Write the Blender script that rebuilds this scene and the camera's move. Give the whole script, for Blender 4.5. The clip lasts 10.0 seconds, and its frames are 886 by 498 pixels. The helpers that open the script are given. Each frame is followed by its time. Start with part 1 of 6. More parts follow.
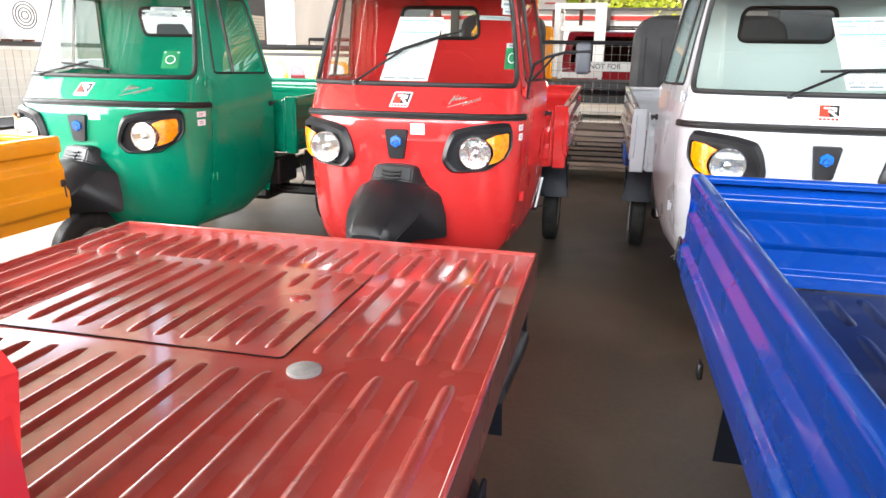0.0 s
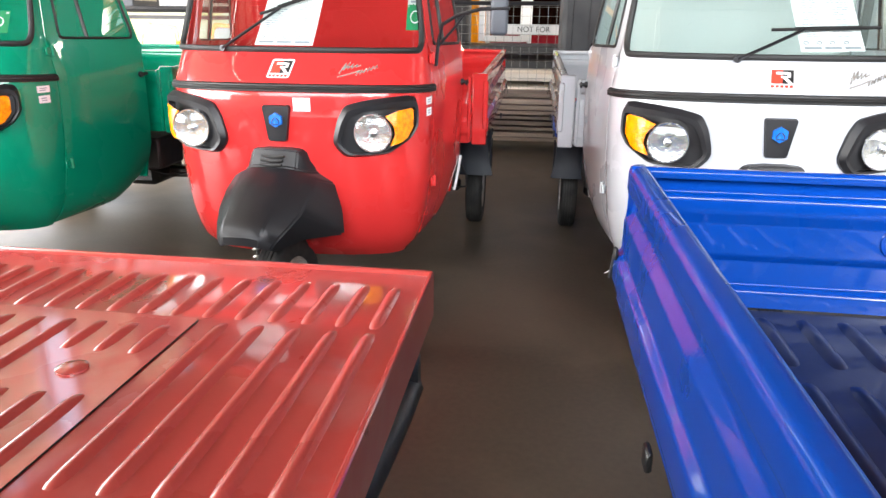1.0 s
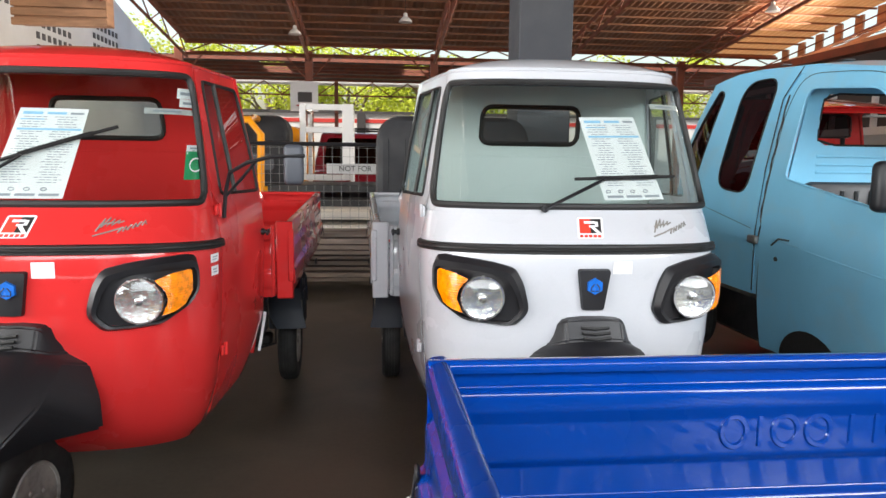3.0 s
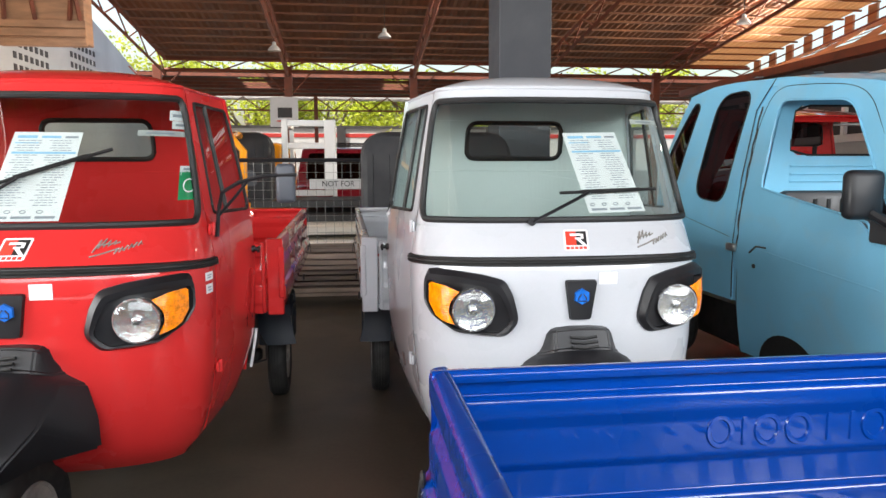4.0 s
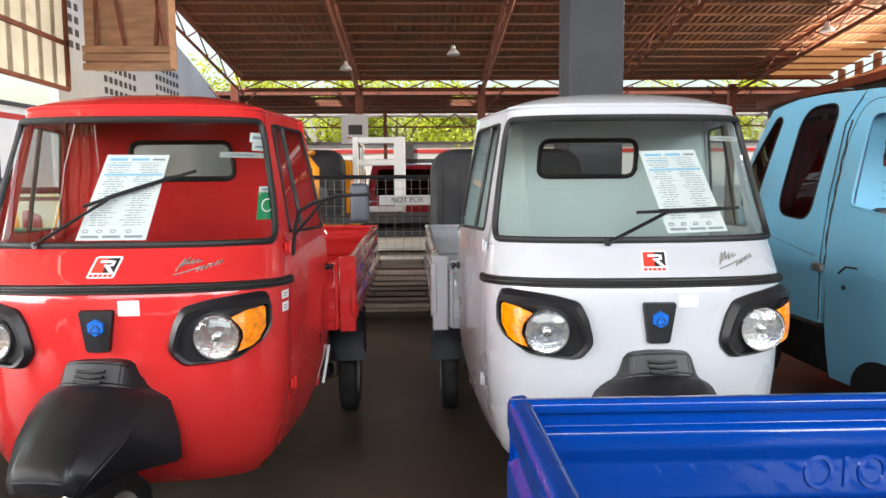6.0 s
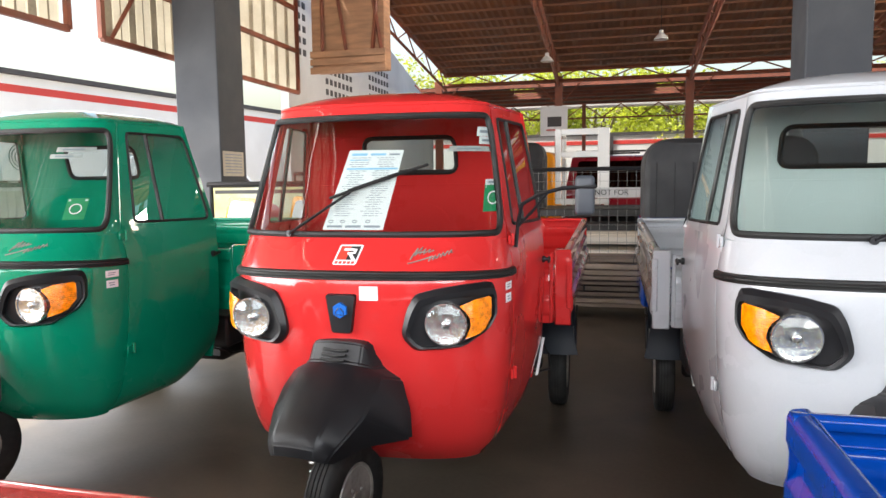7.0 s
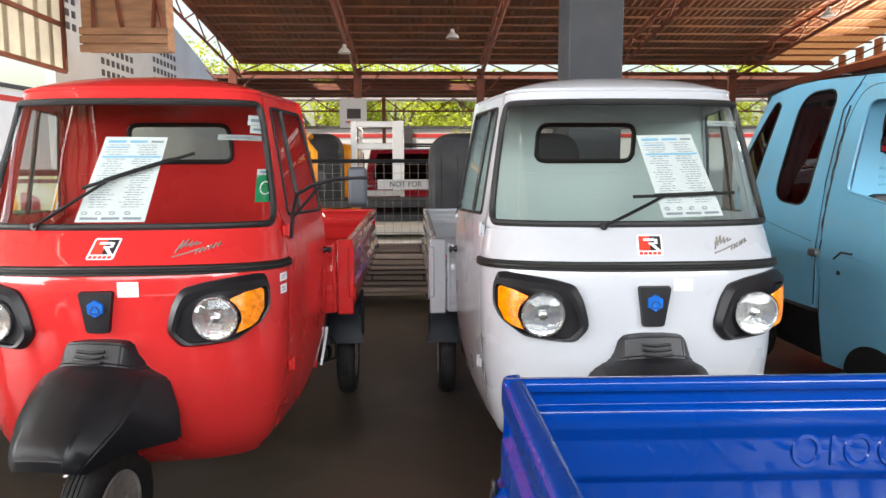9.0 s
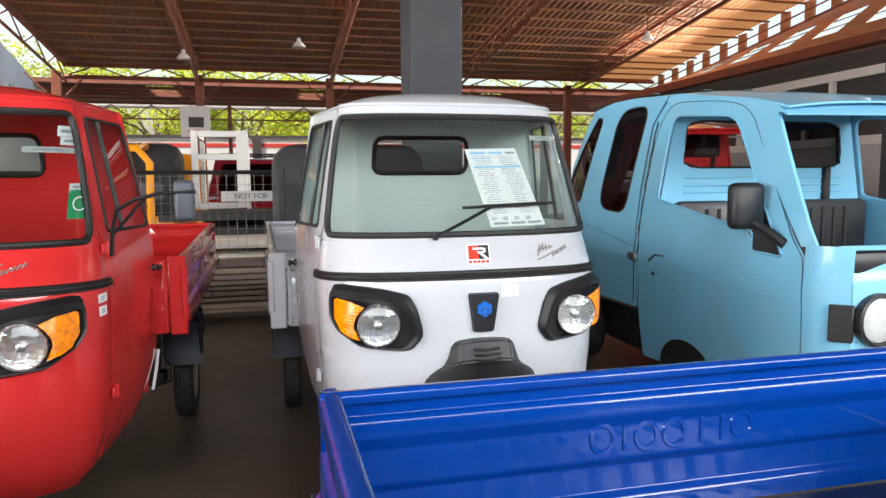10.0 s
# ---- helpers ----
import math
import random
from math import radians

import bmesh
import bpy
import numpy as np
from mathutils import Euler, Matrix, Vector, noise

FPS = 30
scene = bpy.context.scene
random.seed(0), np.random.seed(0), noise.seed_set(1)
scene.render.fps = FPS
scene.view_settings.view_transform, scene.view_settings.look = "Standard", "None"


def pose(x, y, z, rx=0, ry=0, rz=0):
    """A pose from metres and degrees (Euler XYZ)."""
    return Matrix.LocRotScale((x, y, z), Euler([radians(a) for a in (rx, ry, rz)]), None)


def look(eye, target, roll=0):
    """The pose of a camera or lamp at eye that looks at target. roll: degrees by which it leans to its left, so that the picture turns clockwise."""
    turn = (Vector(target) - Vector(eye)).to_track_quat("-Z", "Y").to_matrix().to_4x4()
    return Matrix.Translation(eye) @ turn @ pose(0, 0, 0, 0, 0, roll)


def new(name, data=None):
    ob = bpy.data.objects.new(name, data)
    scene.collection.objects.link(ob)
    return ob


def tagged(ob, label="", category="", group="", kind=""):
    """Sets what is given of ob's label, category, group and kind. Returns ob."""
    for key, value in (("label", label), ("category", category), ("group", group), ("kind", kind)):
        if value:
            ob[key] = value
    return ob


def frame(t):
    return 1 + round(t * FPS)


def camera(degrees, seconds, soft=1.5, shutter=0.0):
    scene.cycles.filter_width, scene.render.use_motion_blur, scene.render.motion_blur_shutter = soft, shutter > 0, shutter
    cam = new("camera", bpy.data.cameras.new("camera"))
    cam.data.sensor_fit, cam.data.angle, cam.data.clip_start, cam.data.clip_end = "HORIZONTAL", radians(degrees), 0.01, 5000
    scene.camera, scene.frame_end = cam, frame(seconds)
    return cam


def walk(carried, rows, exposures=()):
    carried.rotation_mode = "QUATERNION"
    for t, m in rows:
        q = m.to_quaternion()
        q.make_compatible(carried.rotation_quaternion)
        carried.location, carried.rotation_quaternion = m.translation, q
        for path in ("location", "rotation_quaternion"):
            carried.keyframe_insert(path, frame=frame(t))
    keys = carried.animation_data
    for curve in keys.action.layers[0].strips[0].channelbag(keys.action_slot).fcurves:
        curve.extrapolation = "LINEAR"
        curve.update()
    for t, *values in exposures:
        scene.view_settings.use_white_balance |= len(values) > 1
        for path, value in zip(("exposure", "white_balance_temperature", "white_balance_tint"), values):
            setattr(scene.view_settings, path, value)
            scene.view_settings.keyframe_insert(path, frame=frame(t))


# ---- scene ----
cam = camera(66.01, 10.0)
PATH = [
    (0, (-0.963, -3.328, 1.401), (-1.614, -0.515, 0.588), 0.96),
    (0.5, (-0.942, -2.976, 1.401), (-1.269, -0.125, 0.526), 0.82),
    (1, (-0.910, -2.746, 1.377), (-1.291, 0.076, 0.433), 0.64),
    (1.5, (-0.915, -2.483, 1.412), (-1.478, 0.422, 0.916), -1.85),
    (2, (-0.867, -2.379, 1.411), (-1.207, 0.556, 0.894), -2.23),
    (2.5, (-0.818, -2.344, 1.427), (-0.826, 0.619, 0.958), 0.54),
    (2.7, (-0.790, -2.345, 1.425), (-0.626, 0.619, 0.992), 1.29),
    (3.8, (-0.816, -2.403, 1.440), (-0.382, 0.548, 1.122), -0.42),
    (4, (-0.833, -2.415, 1.442), (-0.443, 0.541, 1.112), -0.21),
    (4.5, (-0.850, -2.390, 1.446), (-0.610, 0.583, 1.127), 1.24),
    (5, (-0.818, -2.392, 1.455), (-0.475, 0.577, 1.200), 0.72),
    (5.2, (-0.815, -2.387, 1.455), (-0.417, 0.577, 1.218), 0.75),
    (6.3, (-0.897, -2.395, 1.465), (-1.031, 0.589, 1.189), -0.39),
    (6.5, (-0.931, -2.387, 1.467), (-1.241, 0.584, 1.184), -0.06),
    (7, (-0.982, -2.386, 1.461), (-1.713, 0.509, 1.172), -0.71),
    (7.5, (-1.045, -2.374, 1.456), (-2.118, 0.409, 1.140), 0.24),
    (8, (-1.047, -2.378, 1.450), (-2.100, 0.413, 1.129), 0.38),
    (8.5, (-0.952, -2.397, 1.450), (-1.435, 0.545, 1.117), 0.04),
    (9, (-0.851, -2.411, 1.456), (-0.744, 0.569, 1.125), -0.17),
    (9.5, (-0.776, -2.437, 1.462), (-0.043, 0.455, 1.146), 0.03),
    (10, (-0.770, -2.447, 1.467), (-0.043, 0.449, 1.175), -0.51),
]
walk(cam, [(t, look(eye, target, roll)) for t, eye, target, roll in PATH],
     exposures=[(0.0, 2.12), (1.1, 2.12), (1.6, 1.78), (2.0, 1.42), (10.0, 1.40)])

# ---- light ----
world = bpy.data.worlds.new("sky")
scene.world = world
world.use_nodes = True
wn = world.node_tree.nodes
sky = wn.new("ShaderNodeTexSky")
sky.sky_type = "NISHITA"
sky.sun_disc = False
sky.sun_elevation = radians(58)
sky.sun_rotation = radians(250)
sky.air_density, sky.dust_density = 1.6, 6.0
world.node_tree.links.new(sky.outputs[0], wn["Background"].inputs[0])
wn["Background"].inputs[1].default_value = 0.15


def lamp(name, kind, m, energy, color=(1, 1, 1), size=None, angle=None, spread=None):
    data = bpy.data.lights.new(name, kind)
    data.energy, data.color = energy, color
    if size:
        data.shape, data.size, data.size_y = "RECTANGLE", size[0], size[1]
    if angle:
        data.angle = radians(angle)
    if spread:
        data.spread = radians(spread)
    ob = new(name, data)
    ob.matrix_world = m
    return ob


lamp("sun", "SUN", look((-14, -3, 26), (0, 4, 0)), 3.2, (1.0, 0.95, 0.88), angle=0.6)
# area lamps stand in for daylight at the street front, yard side and clerestory
lamp("front_daylight", "AREA", look((0.5, -7.6, 3.8), (0.5, -1.0, 0.5)), 134, (0.97, 0.985, 1.0), (15, 2.6), spread=95)
# corner and front-yard lamps added to brighten the east and west sides
lamp("front_corner_daylight", "AREA", look((6.2, -7.5, 3.8), (-1.0, 1.0, 0.4)), 62, (0.97, 0.985, 1.0), (6, 2.4), spread=90)
lamp("front_yard_daylight", "AREA", look((-9.2, -4.2, 2.3), (-1.0, 2.5, 1.3)), 172, (0.97, 0.985, 1.0), (8, 2.8), spread=110)
lamp("yard_daylight", "AREA", look((-7.4, 2.4, 2.0), (-1.0, 2.4, 0.5)), 108, (0.97, 0.985, 1.0), (15.5, 2.2), spread=115)
lamp("clerestory_daylight", "AREA", look((11.2, 9.0, 4.75), (2.0, 8.0, 5.85)), 620, (1.0, 0.90, 0.76), (13, 0.7), spread=84)


# ---- materials ----
def tree(name):
    m = bpy.data.materials.new(name)
    m.use_nodes = True
    n, l = m.node_tree.nodes, m.node_tree.links
    return m, n, l, n["Principled BSDF"]


def mat(name, color, rough=0.5, metal=0.0, vary=0.15, scale=6.0, bump=0.1, fine=90.0, coat=0.0, dirt=None, amount=0.0, stretch=(1, 1, 1), island=0.0, random_object=0.0, coord="Object", spread=(0.45, 0.7), dirt_scale=None):
    """Colour with grain at two scales, roughness that wanders, fine relief and, if asked, stains of their own shape."""
    m, n, l, p = tree(name)
    tc = n.new("ShaderNodeTexCoord")
    mp = n.new("ShaderNodeMapping")
    mp.inputs["Scale"].default_value = stretch
    l.new(tc.outputs[coord], mp.inputs[0])
    big = n.new("ShaderNodeTexNoise")
    big.inputs["Scale"].default_value, big.inputs["Detail"].default_value = scale, 6
    small = n.new("ShaderNodeTexNoise")
    small.inputs["Scale"].default_value, small.inputs["Detail"].default_value = fine, 4
    l.new(mp.outputs[0], big.inputs[0]), l.new(mp.outputs[0], small.inputs[0])
    both = n.new("ShaderNodeMath")
    both.operation = "MULTIPLY_ADD"
    l.new(small.outputs[0], both.inputs[0])
    both.inputs[1].default_value = 0.35
    l.new(big.outputs[0], both.inputs[2])
    ramp = n.new("ShaderNodeMapRange")
    ramp.inputs[1].default_value, ramp.inputs[2].default_value = 0.4, 0.95
    ramp.inputs[3].default_value, ramp.inputs[4].default_value = 1 - vary, 1 + vary
    l.new(both.outputs[0], ramp.inputs[0])
    value = ramp.outputs[0]
    if island or random_object:
        if island:
            src = n.new("ShaderNodeNewGeometry").outputs["Random Per Island"]
        else:
            src = n.new("ShaderNodeObjectInfo").outputs["Random"]
        rr = n.new("ShaderNodeMapRange")
        k = island or random_object
        rr.inputs[3].default_value, rr.inputs[4].default_value = 1 - k, 1 + k
        l.new(src, rr.inputs[0])
        mul = n.new("ShaderNodeMath")
        mul.operation = "MULTIPLY"
        l.new(value, mul.inputs[0]), l.new(rr.outputs[0], mul.inputs[1])
        value = mul.outputs[0]
    col = n.new("ShaderNodeVectorMath")
    col.operation = "SCALE"
    col.inputs[0].default_value = color
    l.new(value, col.inputs["Scale"])
    out = col.outputs[0]
    if dirt:
        st = n.new("ShaderNodeTexNoise")
        st.inputs["Scale"].default_value, st.inputs["Detail"].default_value = dirt_scale or scale * 0.6, 8
        st.inputs["Distortion"].default_value = 0.6
        l.new(mp.outputs[0], st.inputs[0])
        sr = n.new("ShaderNodeMapRange")
        sr.inputs[1].default_value, sr.inputs[2].default_value = spread
        sr.inputs[4].default_value = amount
        l.new(st.outputs[0], sr.inputs[0])
        mx = n.new("ShaderNodeMix")
        mx.data_type = "RGBA"
        l.new(sr.outputs[0], mx.inputs[0]), l.new(out, mx.inputs[6])
        mx.inputs[7].default_value = (*dirt, 1)
        out = mx.outputs[2]
    l.new(out, p.inputs["Base Color"])
    rg = n.new("ShaderNodeMapRange")
    rg.inputs[1].default_value, rg.inputs[2].default_value = 0.3, 0.75
    rg.inputs[3].default_value, rg.inputs[4].default_value = max(0.02, rough * 0.75), min(1, rough * 1.25)
    l.new(big.outputs[0], rg.inputs[0]), l.new(rg.outputs[0], p.inputs["Roughness"])
    p.inputs["Metallic"].default_value = metal
    if coat:
        p.inputs["Coat Weight"].default_value, p.inputs["Coat Roughness"].default_value = min(1, coat), 0.04
        p.inputs["Coat IOR"].default_value = 1.5 if coat < 1 else 1.75
    if bump:
        b = n.new("ShaderNodeBump")
        b.inputs["Strength"].default_value, b.inputs["Distance"].default_value = bump, 0.004
        l.new(both.outputs[0], b.inputs["Height"]), l.new(b.outputs[0], p.inputs["Normal"])
    return m


def paint(name, color, dust=(0.35, 0.33, 0.30), amount=0.012, rough=0.3, coat=0.9):
    """Stove-enamelled sheet metal under a clear gloss, with a film of dust in patches."""
    m = mat(name, color, rough, 0, 0.05, 3.0, 0.05, 140, coat, dust, amount, spread=(0.5, 0.8), dirt_scale=4)
    m.node_tree.nodes["Principled BSDF"].inputs["Specular IOR Level"].default_value = 0.12
    return m


def glass(name, tint=(0.93, 0.97, 0.95), rough=0.0, sheen=0.07):
    """A thin pane: tinted passage, with a mirror sheen that grows at a slant, alike from both sides."""
    m, n, l, p = tree(name)
    n.remove(p)
    clear, shine, mix, slant = n.new("ShaderNodeBsdfTransparent"), n.new("ShaderNodeBsdfGlossy"), n.new("ShaderNodeMixShader"), n.new("ShaderNodeLayerWeight")
    clear.inputs[0].default_value = (*tint, 1)
    shine.inputs["Roughness"].default_value = rough
    slant.inputs["Blend"].default_value = 0.5
    steep = n.new("ShaderNodeMath")
    steep.operation = "POWER"
    l.new(slant.outputs["Facing"], steep.inputs[0])
    steep.inputs[1].default_value = 6.0
    grow = n.new("ShaderNodeMapRange")
    grow.inputs[3].default_value, grow.inputs[4].default_value = sheen, 0.6
    l.new(steep.outputs[0], grow.inputs[0])
    l.new(grow.outputs[0], mix.inputs[0]), l.new(clear.outputs[0], mix.inputs[1]), l.new(shine.outputs[0], mix.inputs[2])
    l.new(mix.outputs[0], n["Material Output"].inputs[0])
    return m


RED = paint("red_paint", (0.58, 0.027, 0.027))
DECK_RED = paint("deck_red_paint", (0.53, 0.072, 0.063), (0.58, 0.36, 0.33), 0.32, 0.30, 1.0)
DECK_RED.node_tree.nodes["Principled BSDF"].inputs["Coat Roughness"].default_value = 0.09
DECK_RED.node_tree.nodes["Principled BSDF"].inputs["Coat IOR"].default_value = 2.1
WHITE = paint("white_paint", (0.460, 0.475, 0.505), (0.50, 0.48, 0.45), 0.03)
GREEN = paint("green_paint", (0.0, 0.215, 0.118))
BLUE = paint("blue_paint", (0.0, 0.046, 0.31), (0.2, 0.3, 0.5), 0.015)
# load floor colour, far darker than the blue of the boards
BED_BLUE = mat("dark_bed_blue", (0.003, 0.009, 0.040), 0.42, 0, 0.3, 4, 0.12, 70, 0.2, (0.05, 0.06, 0.08), 0.4)
YELLOW = paint("yellow_paint", (0.85, 0.33, 0.012))
SKYBLUE = paint("sky_blue_paint", (0.20, 0.51, 0.72), (0.30, 0.42, 0.48), 0.35, 0.38, 0.45)
PLASTIC = mat("black_plastic", (0.010, 0.010, 0.012), 0.43, 0, 0.12, 8, 0.16, 220)
PLASTIC.node_tree.nodes["Principled BSDF"].inputs["Specular IOR Level"].default_value = 0.42
# cab white lightened and greened, painting in light through the tinted windscreen
LIT_INSIDE = mat("lit_cab_white", (0.64, 0.71, 0.69), 0.45, 0, 0.06, 3, 0.05, 120)
RUBBER = mat("black_rubber", (0.011, 0.011, 0.011), 0.55, 0, 0.15, 12, 0.12, 120)
TYRE = mat("tyre_rubber", (0.011, 0.011, 0.011), 0.75, 0, 0.25, 14, 0.2, 110, dirt=(0.05, 0.045, 0.04), amount=0.4)
STEEL = mat("grey_steel", (0.45, 0.45, 0.44), 0.38, 0.9, 0.15, 18, 0.1, 120, dirt=(0.2, 0.17, 0.14), amount=0.35)
CHROME = mat("reflector_chrome", (0.66, 0.66, 0.65), 0.20, 0.85, 0.2, 60, 0.45, 110)
RIM_PAINT = mat("rim_paint", (0.40, 0.38, 0.35), 0.4, 0.3, 0.25, 14, 0.1, 120, dirt=(0.07, 0.055, 0.045), amount=0.7)
CHASSIS = mat("black_chassis_paint", (0.011, 0.011, 0.012), 0.5, 0, 0.25, 9, 0.15, 90, dirt=(0.05, 0.04, 0.035), amount=0.4)
FENDER = mat("grey_fender_plastic", (0.007, 0.012, 0.022), 0.6, 0, 0.15, 7, 0.12, 120, dirt=(0.03, 0.03, 0.03), amount=0.25)
AMBER = mat("amber_lens", (0.92, 0.25, 0.0), 0.16, 0, 0.5, 48, 0.5, 130, 0.35)
GREY_PLASTIC = mat("grey_plastic", (0.045, 0.050, 0.062), 0.5, 0, 0.15, 8, 0.15, 200)
PALE_STRIP = mat("faded_strip", (0.42, 0.43, 0.42), 0.6, 0, 0.3, 30, 0.05, 200)
GLASS = glass("clear_glass", (0.81, 0.86, 0.845), 0.0, 0.08)
SIDE_GLASS = glass("side_glass", (0.62, 0.69, 0.68), 0.0, 0.24)
TINTED = glass("tinted_glass", (0.045, 0.026, 0.032), 0.0, 0.06)
LENS = glass("lamp_glass", (0.97, 0.98, 0.98), 0.02, 0.06)
BADGE_BLUE = mat("badge_blue", (0.012, 0.13, 0.52), 0.25, 0, 0.1, 30, 0.05, 200, 0.8)
PAPER = mat("white_paper", (0.73, 0.725, 0.735), 0.8, 0, 0.04, 20, 0.03, 300)
INK = mat("grey_ink", (0.26, 0.28, 0.32), 0.8, 0, 0.1, 50, 0)
INK_BLUE = mat("blue_ink", (0.25, 0.50, 0.72), 0.8, 0, 0.1, 50, 0)
NOTICE_PAPER = mat("tan_notice_paper", (0.50, 0.44, 0.35), 0.8, 0, 0.15, 12, 0.05, 120)
STICKER_RED = mat("sticker_red", (0.65, 0.05, 0.03), 0.4, 0, 0.05, 50, 0)
STICKER_BLACK = mat("sticker_black", (0.02, 0.02, 0.02), 0.4, 0, 0.05, 50, 0)
STICKER_GREEN = mat("sticker_green", (0.02, 0.30, 0.12), 0.5, 0, 0.1, 50, 0)
SCRIPT = mat("chrome_emblem", (0.52, 0.50, 0.46), 0.22, 0.6, 0.05, 50, 0)
SILVER = mat("silver_emblem", (0.6, 0.6, 0.6), 0.25, 0.9, 0.05, 50, 0)
SEAT = mat("black_vinyl", (0.03, 0.03, 0.032), 0.5, 0, 0.2, 10, 0.25, 120)
FLOOR = mat("concrete_floor", (0.086, 0.069, 0.051), 0.46, 0, 0.42, 0.9, 0.14, 40, dirt=(0.145, 0.115, 0.084), amount=0.65, dirt_scale=1.6)
EARTH = mat("bare_ground", (0.15, 0.14, 0.125), 0.9, 0, 0.25, 0.6, 0.3, 20)
ROOF = mat("roof_sheet", (0.23, 0.090, 0.036), 0.6, 0.0, 0.3, 1.2, 0.1, 30, dirt=(0.11, 0.046, 0.024), amount=0.6)
# darker copy of the roof sheet colour, for the shade under the far canopy
CANOPY_SHEET = mat("shaded_canopy_sheet", (0.075, 0.036, 0.021), 0.7, 0.1, 0.3, 1.2, 0.1, 30)
OXIDE = mat("red_oxide_steel", (0.23, 0.065, 0.033), 0.6, 0, 0.25, 4, 0.1, 60, dirt=(0.10, 0.045, 0.03), amount=0.5)
COLUMN_GREY = mat("grey_column_paint", (0.043, 0.046, 0.055), 0.65, 0, 0.1, 2, 0.12, 60, dirt=(0.12, 0.12, 0.12), amount=0.3)
WALL_WHITE = mat("white_wall_paint", (0.80, 0.795, 0.78), 0.8, 0, 0.08, 0.8, 0.15, 50, dirt=(0.62, 0.59, 0.54), amount=0.4)
WALL_RED = mat("red_stripe_paint", (0.60, 0.05, 0.04), 0.7, 0, 0.1, 2, 0.1, 50)
WALL_DARK = mat("dark_trim_paint", (0.06, 0.055, 0.055), 0.7, 0, 0.2, 3, 0.1, 50)
WALL_GREY = mat("grey_wall_paint", (0.56, 0.56, 0.56), 0.8, 0, 0.12, 0.7, 0.15, 50, dirt=(0.28, 0.28, 0.28), amount=0.4)
TILE = mat("cream_tile", (0.62, 0.58, 0.50), 0.35, 0, 0.08, 3, 0.05, 60, random_object=0.12)
PLYWOOD = mat("brown_plywood", (0.45, 0.245, 0.14), 0.65, 0, 0.3, 2.5, 0.15, 40, stretch=(1, 1, 6), dirt=(0.2, 0.11, 0.07), amount=0.5)
PALE_BOARD = mat("pale_board", (0.72, 0.67, 0.58), 0.8, 0, 0.25, 2, 0.2, 50, stretch=(1, 6, 6), random_object=0.3)
TIMBER = mat("weathered_timber", (0.27, 0.21, 0.165), 0.8, 0, 0.3, 3, 0.25, 60, stretch=(1, 8, 8), random_object=0.4)
CLEAR_SHEET = mat("translucent_sheet", (0.74, 0.69, 0.58), 0.6, 0, 0.2, 3, 0.1, 40, dirt=(0.4, 0.32, 0.22), amount=0.5)
tn, tl = CLEAR_SHEET.node_tree.nodes, CLEAR_SHEET.node_tree.links
through_light, blend_light = tn.new("ShaderNodeBsdfTranslucent"), tn.new("ShaderNodeMixShader")
through_light.inputs[0].default_value = (0.40, 0.36, 0.27, 1)
blend_light.inputs[0].default_value = 0.5
tl.new(tn["Principled BSDF"].outputs[0], blend_light.inputs[1]), tl.new(through_light.outputs[0], blend_light.inputs[2])
tl.new(blend_light.outputs[0], tn["Material Output"].inputs[0])
# darker sheet colour for the shaded folds of the corrugation
SHADED_SHEET = mat("shaded_sheet_fold", (0.34, 0.29, 0.21), 0.7, 0, 0.3, 3, 0.1, 40)
# roof sheet turned amber and translucent, to put a warm glow at the eave
GLOW_SHEET = mat("amber_glow_sheet", (0.30, 0.13, 0.05), 0.6, 0, 0.3, 1.5, 0.1, 40)
tn, tl = GLOW_SHEET.node_tree.nodes, GLOW_SHEET.node_tree.links
amber_light, amber_blend = tn.new("ShaderNodeBsdfTranslucent"), tn.new("ShaderNodeMixShader")
amber_light.inputs[0].default_value = (0.24, 0.115, 0.045, 1)
amber_blend.inputs[0].default_value = 0.5
tl.new(tn["Principled BSDF"].outputs[0], amber_blend.inputs[1]), tl.new(amber_light.outputs[0], amber_blend.inputs[2])
tl.new(amber_blend.outputs[0], tn["Material Output"].inputs[0])
BARK = mat("tree_bark", (0.16, 0.12, 0.09), 0.9, 0, 0.3, 6, 0.4, 50)
LEAF = mat("leaf_green", (0.32, 0.37, 0.035), 0.5, 0, 0.35, 2, 0, 40, island=0.45)
tn, tl = LEAF.node_tree.nodes, LEAF.node_tree.links
leaf_light, leaf_blend = tn.new("ShaderNodeBsdfTranslucent"), tn.new("ShaderNodeMixShader")
leaf_light.inputs[0].default_value = (0.50, 0.54, 0.05, 1)
leaf_blend.inputs[0].default_value = 0.45
tl.new(tn["Principled BSDF"].outputs[0], leaf_blend.inputs[1]), tl.new(leaf_light.outputs[0], leaf_blend.inputs[2])
tl.new(leaf_blend.outputs[0], tn["Material Output"].inputs[0])
WIRE = mat("galvanised_wire", (0.24, 0.24, 0.23), 0.5, 0.6, 0.2, 20, 0)
BANNER = mat("banner_cloth", (0.66, 0.58, 0.26), 0.7, 0, 0.35, 2.5, 0.1, 40, dirt=(0.70, 0.70, 0.62), amount=0.8, dirt_scale=2)
GREY_CANVAS = mat("black_canvas", (0.013, 0.013, 0.015), 0.75, 0, 0.25, 5, 0.3, 90)
MAROON = paint("maroon_paint", (0.22, 0.012, 0.022))


